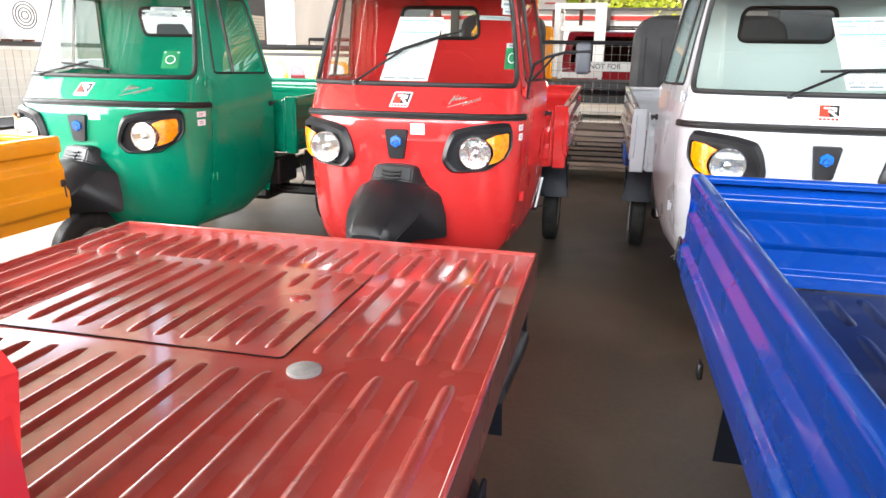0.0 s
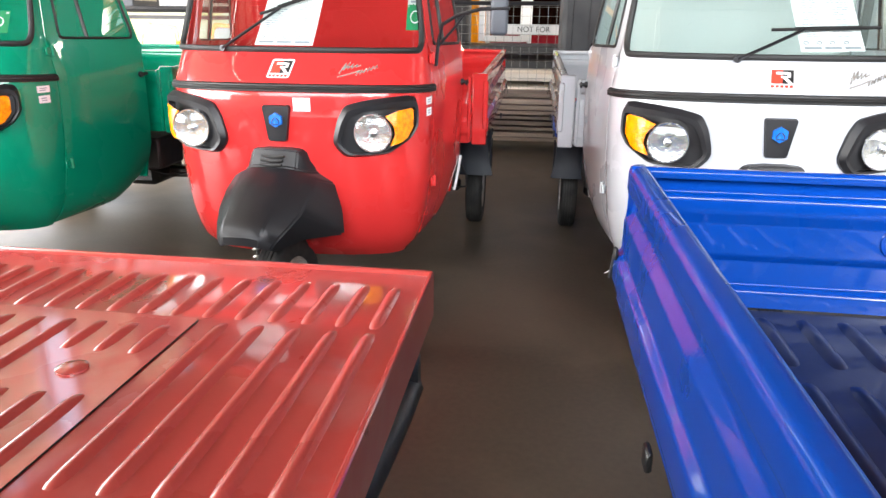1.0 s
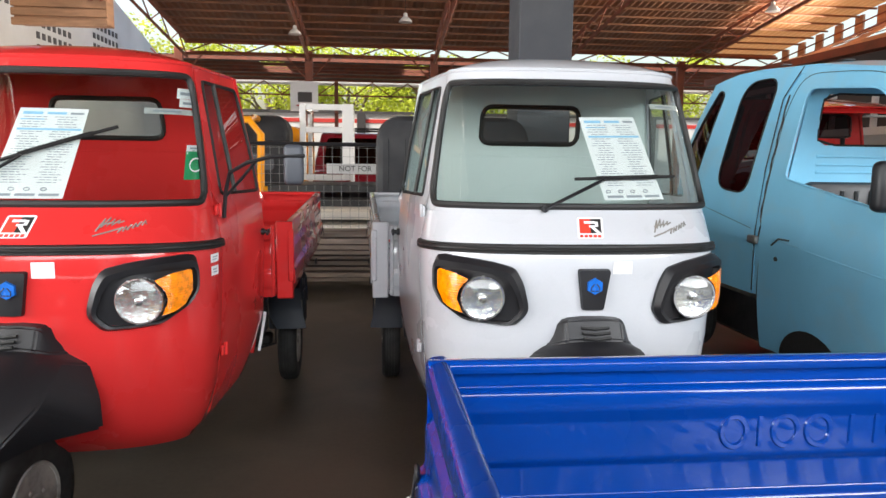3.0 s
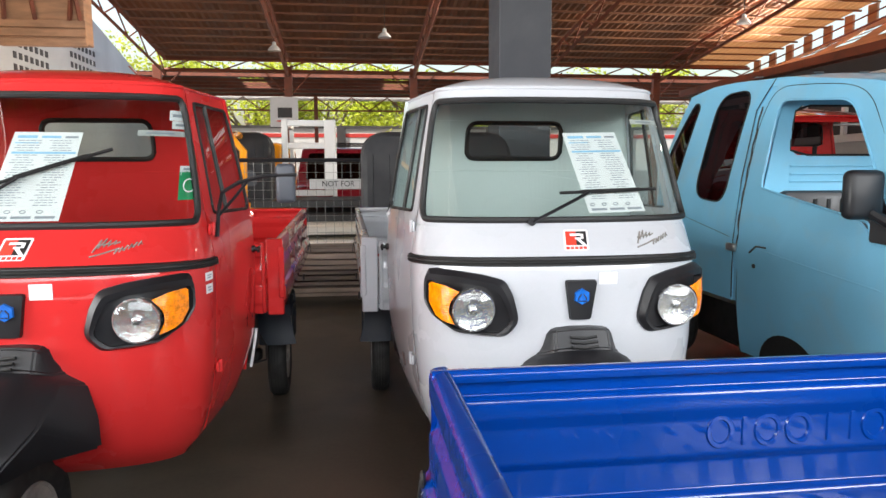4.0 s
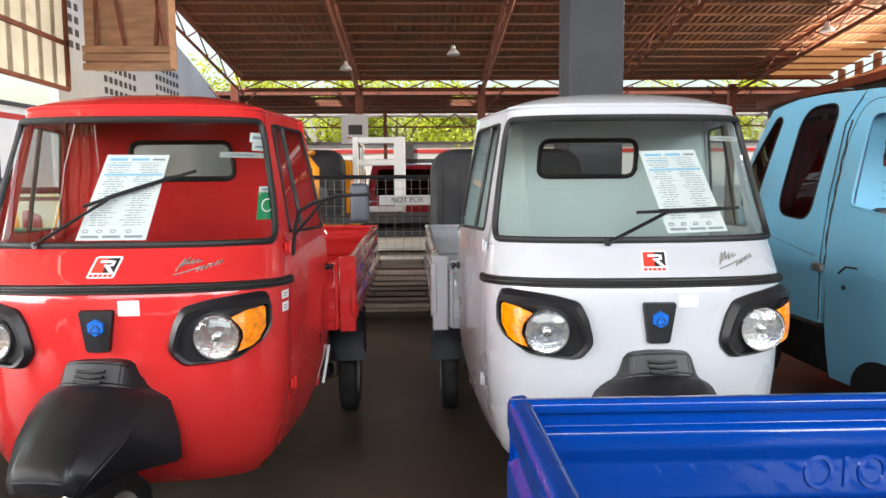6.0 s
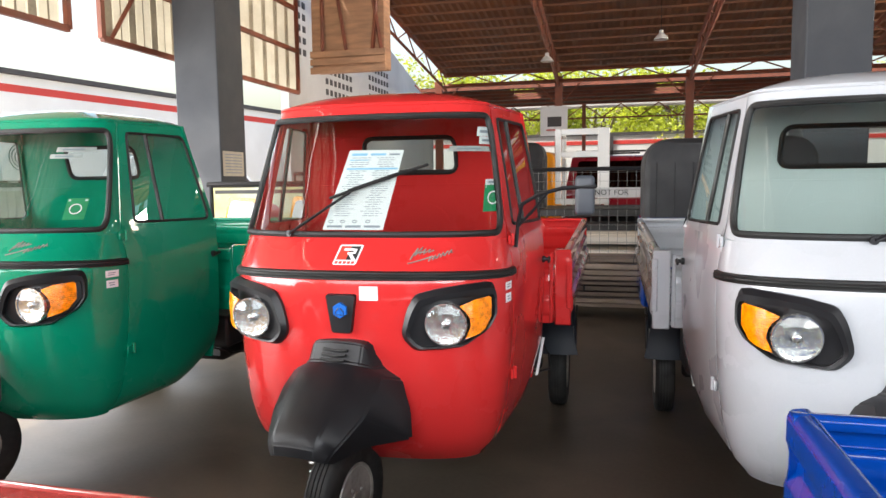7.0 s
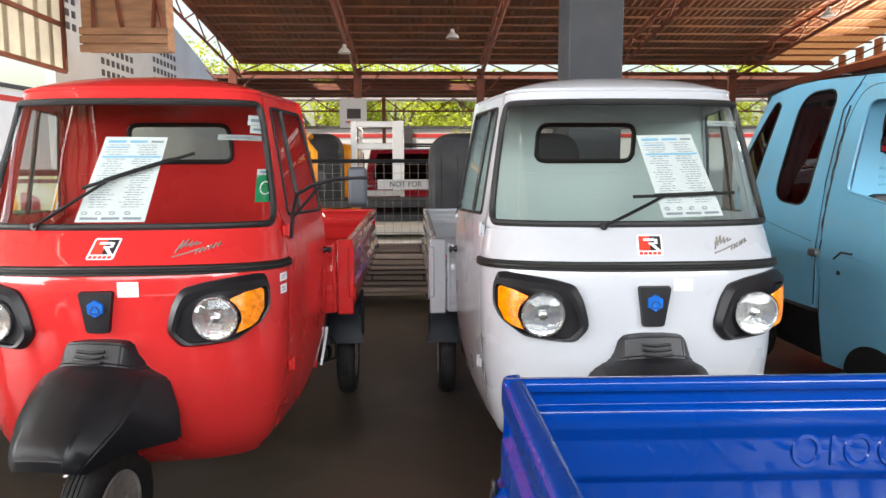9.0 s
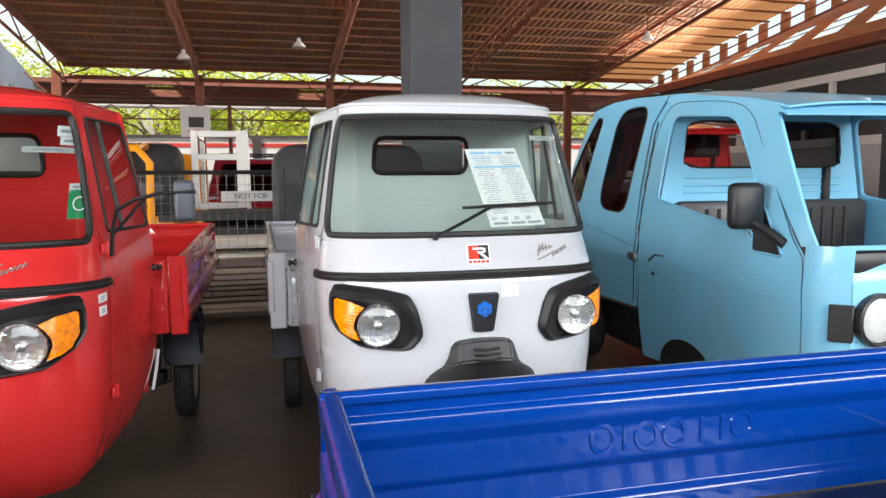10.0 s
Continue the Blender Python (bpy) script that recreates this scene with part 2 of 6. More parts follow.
# ---- building blocks ----
def part(name, bm, material, parent=None, label="", smooth=True, angle=40):
    bmesh.ops.recalc_face_normals(bm, faces=bm.faces)
    me = bpy.data.meshes.new(name)
    bm.to_mesh(me)
    bm.free()
    me.materials.append(material)
    if smooth:
        me.shade_smooth()
        me.set_sharp_from_angle(angle=radians(angle))
    ob = new(name, me)
    if parent:
        ob.parent = parent
    if label:
        ob["label"] = label
    return ob


def thing(name, label, category, m=None, group="", kind=""):
    ob = new(name)
    ob.empty_display_size = 0.2
    if m:
        ob.matrix_world = m
    return tagged(ob, label, category, group, kind)


def block(bm, c, s, bevel=0.0, m=None, seg=1):
    r = bmesh.ops.create_cube(bm, size=1.0, matrix=(m or Matrix()) @ Matrix.Translation(c) @ Matrix.Diagonal((*s, 1)))
    if bevel:
        es = list({e for v in r["verts"] for e in v.link_edges})
        bmesh.ops.bevel(bm, geom=es, offset=bevel, segments=seg, affect="EDGES", profile=0.5)
    return bm


def boxed(c, s, bevel=0.0, m=None, seg=1):
    return block(bmesh.new(), c, s, bevel, m, seg)


def tube(bm, pts, r, n=8, closed=False, flat=1.0, up=(0, 0, 1)):
    """A round bar along a line of points."""
    pts = [Vector(p) for p in pts]
    rings = []
    k = len(pts)
    for i, p in enumerate(pts):
        a = pts[(i - 1) % k] if closed or i else p
        b = pts[(i + 1) % k] if closed or i < k - 1 else p
        d = (b - a).normalized()
        side = d.cross(Vector(up))
        if side.length < 0.05:
            side = d.cross(Vector((1, 0, 0)))
        side.normalize()
        top = side.cross(d).normalized()
        rings.append([bm.verts.new(p + side * (r * flat * math.cos(t)) + top * (r * math.sin(t))) for t in [2 * math.pi * j / n for j in range(n)]])
    for i in range(k if closed else k - 1):
        A, B = rings[i], rings[(i + 1) % k]
        for j in range(n):
            bm.faces.new((A[j], A[(j + 1) % n], B[(j + 1) % n], B[j]))
    if not closed:
        bm.faces.new(rings[0]), bm.faces.new(rings[-1])
    return bm


def lathe(bm, profile, m, n=32, closed=False):
    """Turns (radius, along) pairs about the local y axis."""
    rings = []
    for r, a in profile:
        rings.append([bm.verts.new(m @ Vector((r * math.cos(t), a, r * math.sin(t)))) for t in [2 * math.pi * j / n for j in range(n)]])
    pairs = list(zip(rings, rings[1:])) + ([(rings[-1], rings[0])] if closed else [])
    for A, B in pairs:
        for j in range(n):
            bm.faces.new((A[j], A[(j + 1) % n], B[(j + 1) % n], B[j]))
    if not closed:
        bm.faces.new(rings[0]), bm.faces.new(rings[-1])
    return bm


def grid(bm, f, us, vs, skip=None):
    """A sheet of points f(u, v)."""
    V = [[bm.verts.new(f(u, v)) for v in vs] for u in us]
    for i in range(len(us) - 1):
        for j in range(len(vs) - 1):
            if not (skip and skip(i, j)):
                bm.faces.new((V[i][j], V[i + 1][j], V[i + 1][j + 1], V[i][j + 1]))
    return bm


def rounded(poly, r, n=5):
    """A polygon (2D) with its corners rounded."""
    out = []
    k = len(poly)
    for i in range(k):
        p = Vector(poly[i])
        a, b = Vector(poly[i - 1]) - p, Vector(poly[(i + 1) % k]) - p
        c = r[i] if isinstance(r, (list, tuple)) else r
        ra, rb = min(c, a.length * 0.48), min(c, b.length * 0.48)
        A, B = p + a.normalized() * ra, p + b.normalized() * rb
        for j in range(n + 1):
            t = j / n
            q = A * (1 - t) ** 2 + p * (2 * t * (1 - t)) + B * t * t
            out.append((q.x, q.y))
    return out


def sampled(poly, n, center=None):
    """The polygon's outline at n even angles about its middle."""
    P = np.array(poly)
    c = np.array(center) if center is not None else (P.max(0) + P.min(0)) / 2
    out = []
    for k in range(n):
        t = 2 * math.pi * k / n
        d = np.array((math.cos(t), math.sin(t)))
        best = None
        for i in range(len(P)):
            a, b = P[i - 1] - c, P[i] - c
            e = b - a
            det = d[0] * -e[1] + d[1] * e[0]
            if abs(det) < 1e-12:
                continue
            s = (a[0] * -e[1] + a[1] * e[0]) / det
            w = (d[0] * a[1] - d[1] * a[0]) / det
            if s > 0 and -1e-6 <= w <= 1 + 1e-6:
                best = s if best is None else max(best, s)
        out.append(tuple(c + d * (best or 0)))
    return out


def resampled(poly, n):
    """The polygon's outline at n points evenly spaced along it."""
    P = np.array(list(poly) + [poly[0]])
    d = np.concatenate(([0], np.cumsum(np.hypot(*(np.diff(P, axis=0).T)))))
    at = np.linspace(0, d[-1], n + 1)[:-1]
    return [(float(a), float(b)) for a, b in zip(np.interp(at, d, P[:, 0]), np.interp(at, d, P[:, 1]))]


def holed(bm, outer, inner, f, n=72, steps=3):
    """A panel f(a, b) between two outlines: a sheet with an opening."""
    P = np.array(inner)
    c = (P.max(0) + P.min(0)) / 2
    I, O = sampled(inner, n, c), sampled(outer, n, c)
    # keep the outer corners sharp
    for q in outer:
        t = math.atan2(q[1] - c[1], q[0] - c[0]) % (2 * math.pi)
        O[round(t / (2 * math.pi) * n) % n] = tuple(q)
    R = [[bm.verts.new(f(*(np.array(I[k]) * (1 - s / steps) + np.array(O[k]) * (s / steps)))) for k in range(n)] for s in range(steps + 1)]
    for s in range(steps):
        for k in range(n):
            bm.faces.new((R[s][k], R[s][(k + 1) % n], R[s + 1][(k + 1) % n], R[s + 1][k]))
    return bm


def pane(bm, outline, f, steps=6):
    """A filled sheet f(a, b) inside an outline."""
    P = np.array(outline)
    c = (P.max(0) + P.min(0)) / 2
    mid = bm.verts.new(f(*c))
    prev = None
    for s in range(1, steps + 1):
        ring = [bm.verts.new(f(*(c + (p - c) * (s / steps)))) for p in P]
        k = len(ring)
        for i in range(k):
            if prev is None:
                bm.faces.new((mid, ring[i], ring[(i + 1) % k]))
            else:
                bm.faces.new((prev[i], prev[(i + 1) % k], ring[(i + 1) % k], ring[i]))
        prev = ring
    return bm


def thick(bm, t):
    bmesh.ops.recalc_face_normals(bm, faces=bm.faces)
    bmesh.ops.solidify(bm, geom=bm.faces[:], thickness=t)
    return bm


# ---- the three-wheelers ----
# waterlines of the cab: height, half width at the door's front edge and at its rear edge, nose, front edge of the door
LINES = np.array([
    (0.34, 0.47, 0.52, 0.20, 0.36), (0.40, 0.535, 0.60, 0.11, 0.37), (0.55, 0.57, 0.645, 0.045, 0.39),
    (0.75, 0.590, 0.655, 0.012, 0.40), (0.95, 0.598, 0.660, 0.0, 0.41), (1.10, 0.597, 0.660, -0.004, 0.416),
    (1.13, 0.592, 0.658, 0.012, 0.416), (1.26, 0.568, 0.648, 0.135, 0.415), (1.50, 0.530, 0.620, 0.250, 0.470),
    (1.76, 0.483, 0.585, 0.365, 0.530), (1.80, 0.475, 0.575, 0.385, 0.545)])
ZS = np.linspace(0.34, 1.80, 293)
SMOOTH = []
for c in range(1, 5):
    v = np.interp(ZS, LINES[:, 0], LINES[:, c])
    v = np.convolve(np.pad(v, 6, mode="edge"), np.ones(13) / 13, mode="valid")
    SMOOTH.append(v)
POWER = 2.4


def waterline(z):
    return [float(np.interp(z, ZS, c)) for c in SMOOTH]


def bow(s, z, out=0.0):
    """The cab's front: s from -1 (one door edge) over 0 (nose) to 1."""
    w1, w2, yf, ys = waterline(z)
    t = abs(s) * math.pi / 2
    x = w1 * math.sin(t) ** (2 / POWER) if t else 0
    y = ys - (ys - yf) * max(0.0, math.cos(t)) ** (2 / POWER)
    nx, ny = math.sin(t) ** 1.4 if t else 0, -max(0.0, math.cos(t)) ** 0.8
    return Vector((math.copysign(x, s) + math.copysign(nx, s) * out, y + ny * out, z))


def face(x, z, out=0.0):
    """A point of the cab's front by its x and z."""
    w1, w2, yf, ys = waterline(z)
    q = min(0.999, abs(x) / w1)
    t = math.asin(q ** (POWER / 2))
    return bow(math.copysign(t / (math.pi / 2), x), z, out)


def flank(y, z, side, out=0.0):
    """A point of the cab's side by its y and z."""
    w1, w2, yf, ys = waterline(z)
    k = max(0.0, min(1.0, (y - ys) / (1.11 - ys)))
    w = w1 + (w2 - w1) * (k ** 0.85)
    low = max(0.0, 1 - (z - 0.34) / 0.5)
    lift = 0.13 * max(0.0, (y - 0.78) / 0.33) ** 2 * low
    return Vector((side * (w + out), y, z + lift))


def text_bars(bm, f, x0, x1, z0, z1, rows, seed, height=0.5):
    rnd = random.Random(seed)
    h = (z1 - z0) / rows
    for i in range(rows):
        z = z1 - (i + 0.5) * h
        a = x0 + rnd.uniform(0, 0.15) * (x1 - x0)
        b = x1 - rnd.uniform(0, 0.25) * (x1 - x0)
        n = 4
        grid(bm, lambda u, v: f(u, v), np.linspace(a, b, n), (z - h * height / 2, z + h * height / 2))


NUT = []


def wheel(parent, x, y, r=0.25, width=0.115):
    m = Matrix.Translation((x, y, r)) @ Matrix.Rotation(radians(90), 4, "Z")
    w = width / 2
    bm = bmesh.new()
    prof = [(0.135, -w * 0.75), (0.16, -w * 0.95), (r * 0.84, -w), (r * 0.94, -w * 0.92), (r * 0.985, -w * 0.7)]
    for k in (-0.45, -0.15, 0.15, 0.45):
        prof += [(r, w * (k - 0.11)), (r, w * (k + 0.11)), (r - 0.007, w * (k + 0.12)), (r - 0.007, w * (k + 0.18))]
    prof += [(r * 0.985, w * 0.7), (r * 0.94, w * 0.92), (r * 0.84, w), (0.16, w * 0.95), (0.135, w * 0.75)]
    lathe(bm, prof, m, 40, closed=True)
    hub = part("wheel", bm, TYRE, parent)
    bm = bmesh.new()
    for s in (-1, 1):
        lathe(bm, [(0.142, s * w * 0.8), (0.138, s * w * 0.92), (0.128, s * w * 0.85), (0.119, s * w * 0.28), (0.108, s * w * 0.22), (0.098, s * w * 0.55), (0.080, s * w * 0.60), (0.074, s * w * 0.25), (0.066, s * w * 0.25), (0.062, s * w * 0.60), (0.035, s * w * 0.68), (0.03, s * w * 0.95), (0.004, s * w * 0.98)], m, 32)
    rim = part("rim", bm, RIM_PAINT, hub, "grey steel rim")
    if not NUT:
        bm = lathe(bmesh.new(), [(0.010, 0.0), (0.010, 0.012), (0.004, 0.016)], Matrix(), 6)
        bmesh.ops.recalc_face_normals(bm, faces=bm.faces)
        NUT.append(bpy.data.meshes.new("wheel_nut"))
        bm.to_mesh(NUT[0])
        bm.free()
        NUT[0].materials.append(STEEL)
    for s in (-1, 1):
        for k in range(4):
            t = k * math.pi / 2 + 0.5
            p = m @ Vector((0.053 * math.cos(t), s * w * 0.62, 0.053 * math.sin(t)))
            ob = new("wheel_nut", NUT[0])
            ob.parent = hub
            ob.matrix_local = Matrix.Translation(p) @ m.to_3x3().to_4x4() @ Matrix.Rotation(radians(0 if s > 0 else 180), 4, "X")
    return hub


def outline_tube(bm, outline, f, r, n=8):
    tube(bm, [f(*p) for p in outline], r, n, closed=True)


def headlamp(car, side):
    """Black surround, round reflector lamp and amber indicator that wrap the corner of the nose."""
    cx, cz = 0.397, 0.938
    outer = rounded([(0.230, 0.915), (0.250, 0.995), (0.280, 1.050), (0.362, 1.070), (0.448, 1.080), (0.538, 1.085), (0.545, 1.04), (0.545, 0.955), (0.520, 0.902), (0.440, 0.842), (0.355, 0.838), (0.275, 0.836), (0.232, 0.885)], 0.018, 3)
    lip = rounded([(0.245, 0.910), (0.265, 0.982), (0.290, 1.031), (0.362, 1.050), (0.440, 1.061), (0.533, 1.066), (0.540, 1.03), (0.540, 0.956), (0.516, 0.907), (0.440, 0.850), (0.355, 0.846), (0.285, 0.845), (0.248, 0.886)], 0.016, 3)
    inner = rounded([(0.258, 0.906), (0.278, 0.968), (0.302, 1.010), (0.345, 1.026), (0.425, 1.037), (0.532, 1.040), (0.536, 1.02), (0.536, 0.957), (0.511, 0.908), (0.442, 0.857), (0.357, 0.853), (0.298, 0.851), (0.260, 0.890)], 0.014, 3)
    n = 72
    ctr = (0.40, 0.945)
    ahead = lambda x: 0.040 * max(0.0, min(1.0, (x - 0.43) / 0.10)) ** 1.5
    bm = bmesh.new()
    rings = []
    for loop, off in ((outer, -0.004), (outer, 0.014), (lip, 0.034), (inner, 0.030), (inner, 0.004)):
        reach = 0.0 if loop is outer else 0.3
        rings.append([bm.verts.new(face(side * p[0], p[1], off) - Vector((0, reach * ahead(p[0]), 0))) for p in sampled(loop, n, ctr)])
    for A, B in zip(rings, rings[1:]):
        for k in range(n):
            bm.faces.new((A[k], A[(k + 1) % n], B[(k + 1) % n], B[k]))
    body = part("headlamp", bm, PLASTIC, car, "black plastic headlamp surround", angle=26)
    bm = pane(bmesh.new(), sampled(inner, n, ctr), lambda a, b: face(side * a, b, 0.003) - Vector((0, 0.3 * ahead(a), 0)), 4)
    part("recess", bm, PLASTIC, body)
    # reflector bowl and lens, facing forwards
    base = face(side * cx, cz, 0.0)
    rim_y = face(side * (cx - 0.07), cz, 0.0).y - 0.016
    m = Matrix.Translation((base.x, rim_y, base.z))
    R = 0.0765
    bm = bmesh.new()
    rings = []
    for q in (1.0, 0.98, 0.90, 0.80, 0.70, 0.60, 0.50, 0.40, 0.30, 0.2):
        ring = []
        for k in range(36):
            a = 2 * math.pi * k / 36
            x, z = q * R * math.cos(a), q * R * math.sin(a)
            flute = 0.0011 * math.sin(x * 330) * (1 if abs(z) > 0.018 else -0.6) if q < 0.97 else 0.0
            ring.append(bm.verts.new(m @ Vector((x, 0.002 + 0.010 * (1 - q * q) + flute, z))))
        rings.append(ring)
    for A, B in zip(rings, rings[1:]):
        for k in range(36):
            bm.faces.new((A[k], A[(k + 1) % 36], B[(k + 1) % 36], B[k]))
    bm.faces.new(rings[-1])
    part("reflector", bm, CHROME, body, "bright fluted reflector bowl")
    bm = lathe(bmesh.new(), [(0.015, 0.012), (0.015, -0.003), (0.011, -0.006), (0.003, -0.007)], m, 14)
    part("bulb_shield", bm, SILVER, body)
    bm = lathe(bmesh.new(), [(R - 0.001, 0.05), (R + 0.004, 0.0), (R + 0.003, -0.004), (R - 0.003, -0.004), (R - 0.003, 0.05)], m, 40, closed=True)
    part("lamp_rim", bm, SILVER, body, "thin bright lamp rim")
    bm = lathe(bmesh.new(), [(R, 0.0), (R * 0.97, -0.006), (R * 0.7, -0.014), (R * 0.35, -0.019), (0.003, -0.021)], m, 40)
    part("lens", bm, LENS, body, "clear round glass lens")
    arc = [(cx + (R + 0.001) * math.cos(a), cz + (R + 0.001) * math.sin(a)) for a in np.radians(np.linspace(62, -44, 14))]
    amber = [(0.485, 1.030), (0.528, 1.036), (0.535, 1.028), (0.535, 0.958), (0.517, 0.914), (0.500, 0.900), (0.478, 0.891)]
    amber = arc + [p for p in reversed(amber)]
    c = (0.497, 0.965)

    def bulb(a, b):
        p = face(side * a, b, 0.020)
        near = max(0.0, min(1.0, (0.53 - a) / 0.085))
        swell = max(0.0, 1 - ((a - 0.48) / 0.06) ** 2 - ((b - 0.96) / 0.08) ** 2)
        y = p.y * (1 - near) + (rim_y + 0.010) * near
        return Vector((p.x, y - 1.1 * ahead(a) - 0.006 * swell + 0.0011 * math.sin(b * 700) * (0.4 + abs(math.sin(a * 480))), p.z))
    bm = pane(bmesh.new(), sampled(amber, 110, c), bulb, 22)
    part("indicator", bm, AMBER, body, "amber indicator lens")
    return body


def wiper(car, x0, z0, x1, z1, bx0, bz0, bx1, bz1, f):
    bm = bmesh.new()
    tube(bm, [f(x0, z0, 0.004), f(x0, z0, 0.03)], 0.014, 10)
    k = 8
    tube(bm, [f(x0 + (x1 - x0) * i / k, z0 + (z1 - z0) * i / k, 0.028 - 0.006 * i / k) for i in range(k + 1)], 0.0065, 6, flat=1.5)
    arm = part("wiper", bm, PLASTIC, car, "black wiper arm")
    bm = bmesh.new()
    k = 10
    tube(bm, [f(bx0 + (bx1 - bx0) * i / k, bz0 + (bz1 - bz0) * i / k, 0.012) for i in range(k + 1)], 0.007, 6)
    tube(bm, [f(bx0 + (bx1 - bx0) * i / k, bz0 + (bz1 - bz0) * i / k + 0.006, 0.02) for i in range(2, k - 1)], 0.004, 6)
    part("wiper_blade", bm, RUBBER, arm)


def cab(car, body, sheet=None, stickers=(), screen_stickers=(), inside=None, wipe=None):
    """Front shell, doors, roof, rear wall and all that is fixed to them."""
    inside = inside or body
    # front shell: below the screen a plain sheet, round the screen a sheet with an opening
    bm = bmesh.new()
    ss = np.linspace(-1, 1, 49)
    zs = [0.34, 0.36, 0.40, 0.46, 0.55, 0.65, 0.75, 0.85, 0.95, 1.03, 1.08, 1.11, 1.14, 1.17, 1.20, 1.235]
    grid(bm, lambda s, z: bow(s, z), ss, zs)
    part("front_panel", thick(bm, 0.012), body, car)
    bm = bmesh.new()
    opening = rounded([(-0.86, 1.262), (0.86, 1.262), (0.90, 1.74), (-0.90, 1.74)], [0.09, 0.09, 0.11, 0.11], 6)
    holed(bm, [(-1, 1.235), (1, 1.235), (1, 1.80), (-1, 1.80)], opening, lambda s, z: bow(s, z), 96, 4)
    part("screen_surround", thick(bm, 0.012), body, car)
    bm = bmesh.new()
    outline_tube(bm, resampled(opening, 170), lambda s, z: bow(s, z, 0.003), 0.0135, 8)
    part("screen_seal", bm, RUBBER, car, "black rubber windscreen seal")
    def half(z):
        near = min(z - 1.262, 1.74 - z)
        cut = 0.09 * (1 - math.sqrt(max(0.0, 1 - (1 - near / 0.09) ** 2))) if near < 0.09 else 0.0
        return 0.86 + 0.04 * (z - 1.262) / 0.478 - cut
    zs = np.concatenate((1.262 + 0.09 * (1 - np.cos(np.linspace(0, math.pi / 2, 7))), np.linspace(1.38, 1.62, 9), 1.74 - 0.09 * (1 - np.cos(np.linspace(math.pi / 2, 0, 7)))))
    bm = grid(bmesh.new(), lambda u, z: bow(u * half(z), z, -0.003), np.linspace(-1, 1, 65), zs)
    part("windscreen", bm, GLASS, car, "clear curved windscreen")
    # moulding across the nose
    bm = bmesh.new()
    ring = [(0.0, -0.017), (0.012, -0.015), (0.015, -0.008), (0.011, -0.005), (0.015, -0.002), (0.015, 0.004), (0.011, 0.007), (0.014, 0.012), (0.0, 0.017)]
    grid(bm, lambda s, k: bow(s, 1.098 + 0.02 * math.cos(s * math.pi / 2) + ring[k][1], ring[k][0]), np.linspace(-1, 1, 49), range(len(ring)))
    part("belt_moulding", thick(bm, 0.003), RUBBER, car, "black ribbed rubber moulding")
    # badge: black tapered plate with a blue six-sided emblem
    plate = [(-0.062, 1.05), (0.062, 1.05), (0.04, 0.897), (-0.04, 0.897)]
    bm = bmesh.new()
    lo = rounded(plate, 0.012, 3)
    A = [bm.verts.new(face(x, z, -0.003)) for x, z in lo]
    B = [bm.verts.new(face(x * 0.94, 0.974 + (z - 0.974) * 0.95, 0.018)) for x, z in lo]
    for k in range(len(A)):
        bm.faces.new((A[k], A[(k + 1) % len(A)], B[(k + 1) % len(A)], B[k]))
    bm.faces.new(B)
    badge = part("badge", bm, PLASTIC, car, "black tapered badge plate", angle=30)
    bm = bmesh.new()
    hexa = [(0.033 * math.sin(k * math.pi / 3), 0.989 + 0.033 * math.cos(k * math.pi / 3)) for k in range(6)]
    A = [bm.verts.new(face(x, z, 0.012)) for x, z in hexa]
    B = [bm.verts.new(face(x * 0.9, 0.989 + (z - 0.989) * 0.9, 0.026)) for x, z in hexa]
    for k in range(6):
        bm.faces.new((A[k], A[(k + 1) % 6], B[(k + 1) % 6], B[k]))
    bm.faces.new(B)
    part("emblem", bm, BADGE_BLUE, badge, "blue six-sided emblem", smooth=False)
    bm = bmesh.new()
    for s in (-1, 1):
        tube(bm, [face(s * 0.002, 0.972, 0.027), face(s * 0.015, 0.972, 0.027), face(s * 0.015, 0.985, 0.027), face(s * 0.004, 0.998, 0.027)], 0.0022, 5)
    part("emblem_mark", bm, STICKER_BLACK, badge)
    for s in (-1, 1):
        headlamp(car, s)
    # doors with framed windows
    for s in (-1, 1):
        bm = bmesh.new()
        ys = np.linspace(0.0, 1.0, 15)
        zs = [0.35, 0.38, 0.42, 0.5, 0.6, 0.72, 0.85, 0.98, 1.1, 1.18, 1.235]
        d = lambda k, z: flank(waterline(z)[3] + 0.006 + k * (1.105 - 0.13 * max(0, (z - 1.25) / 0.5) - waterline(z)[3] - 0.006), z, s)
        grid(bm, d, ys, zs)
        win = rounded([(0.12, 1.285), (0.94, 1.275), (0.93, 1.735), (0.10, 1.735)], [0.03, 0.05, 0.05, 0.03], 4)
        holed(bm, [(0, 1.235), (1, 1.235), (1, 1.785), (0, 1.785)], win, d, 64, 2)
        bmesh.ops.remove_doubles(bm, verts=bm.verts, dist=0.002)
        door = part("door", thick(bm, 0.014), body, car)
        bm = bmesh.new()
        outline_tube(bm, resampled(win, 100), lambda k, z: d(k, z) + Vector((s * 0.001, 0, 0)), 0.0075, 6)
        tube(bm, [d(0.40, 1.285) , d(0.36, 1.735)], 0.010, 6)
        part("window_seal", bm, RUBBER, door)
        bm = grid(bmesh.new(), lambda k, z: d(k, z) - Vector((s * 0.006, 0, 0)), np.linspace(0.113, 0.937, 14), np.linspace(1.28, 1.737, 10))
        part("window_pane", bm, SIDE_GLASS, door)
        bm = bmesh.new()
        p = flank(1.06, 1.072, s)
        lathe(bm, [(0.017, -0.004), (0.017, 0.012), (0.010, 0.015), (0.010, 0.028)], Matrix.Translation(p) @ Matrix.Rotation(radians(-90 * s), 4, "Z"), 12)
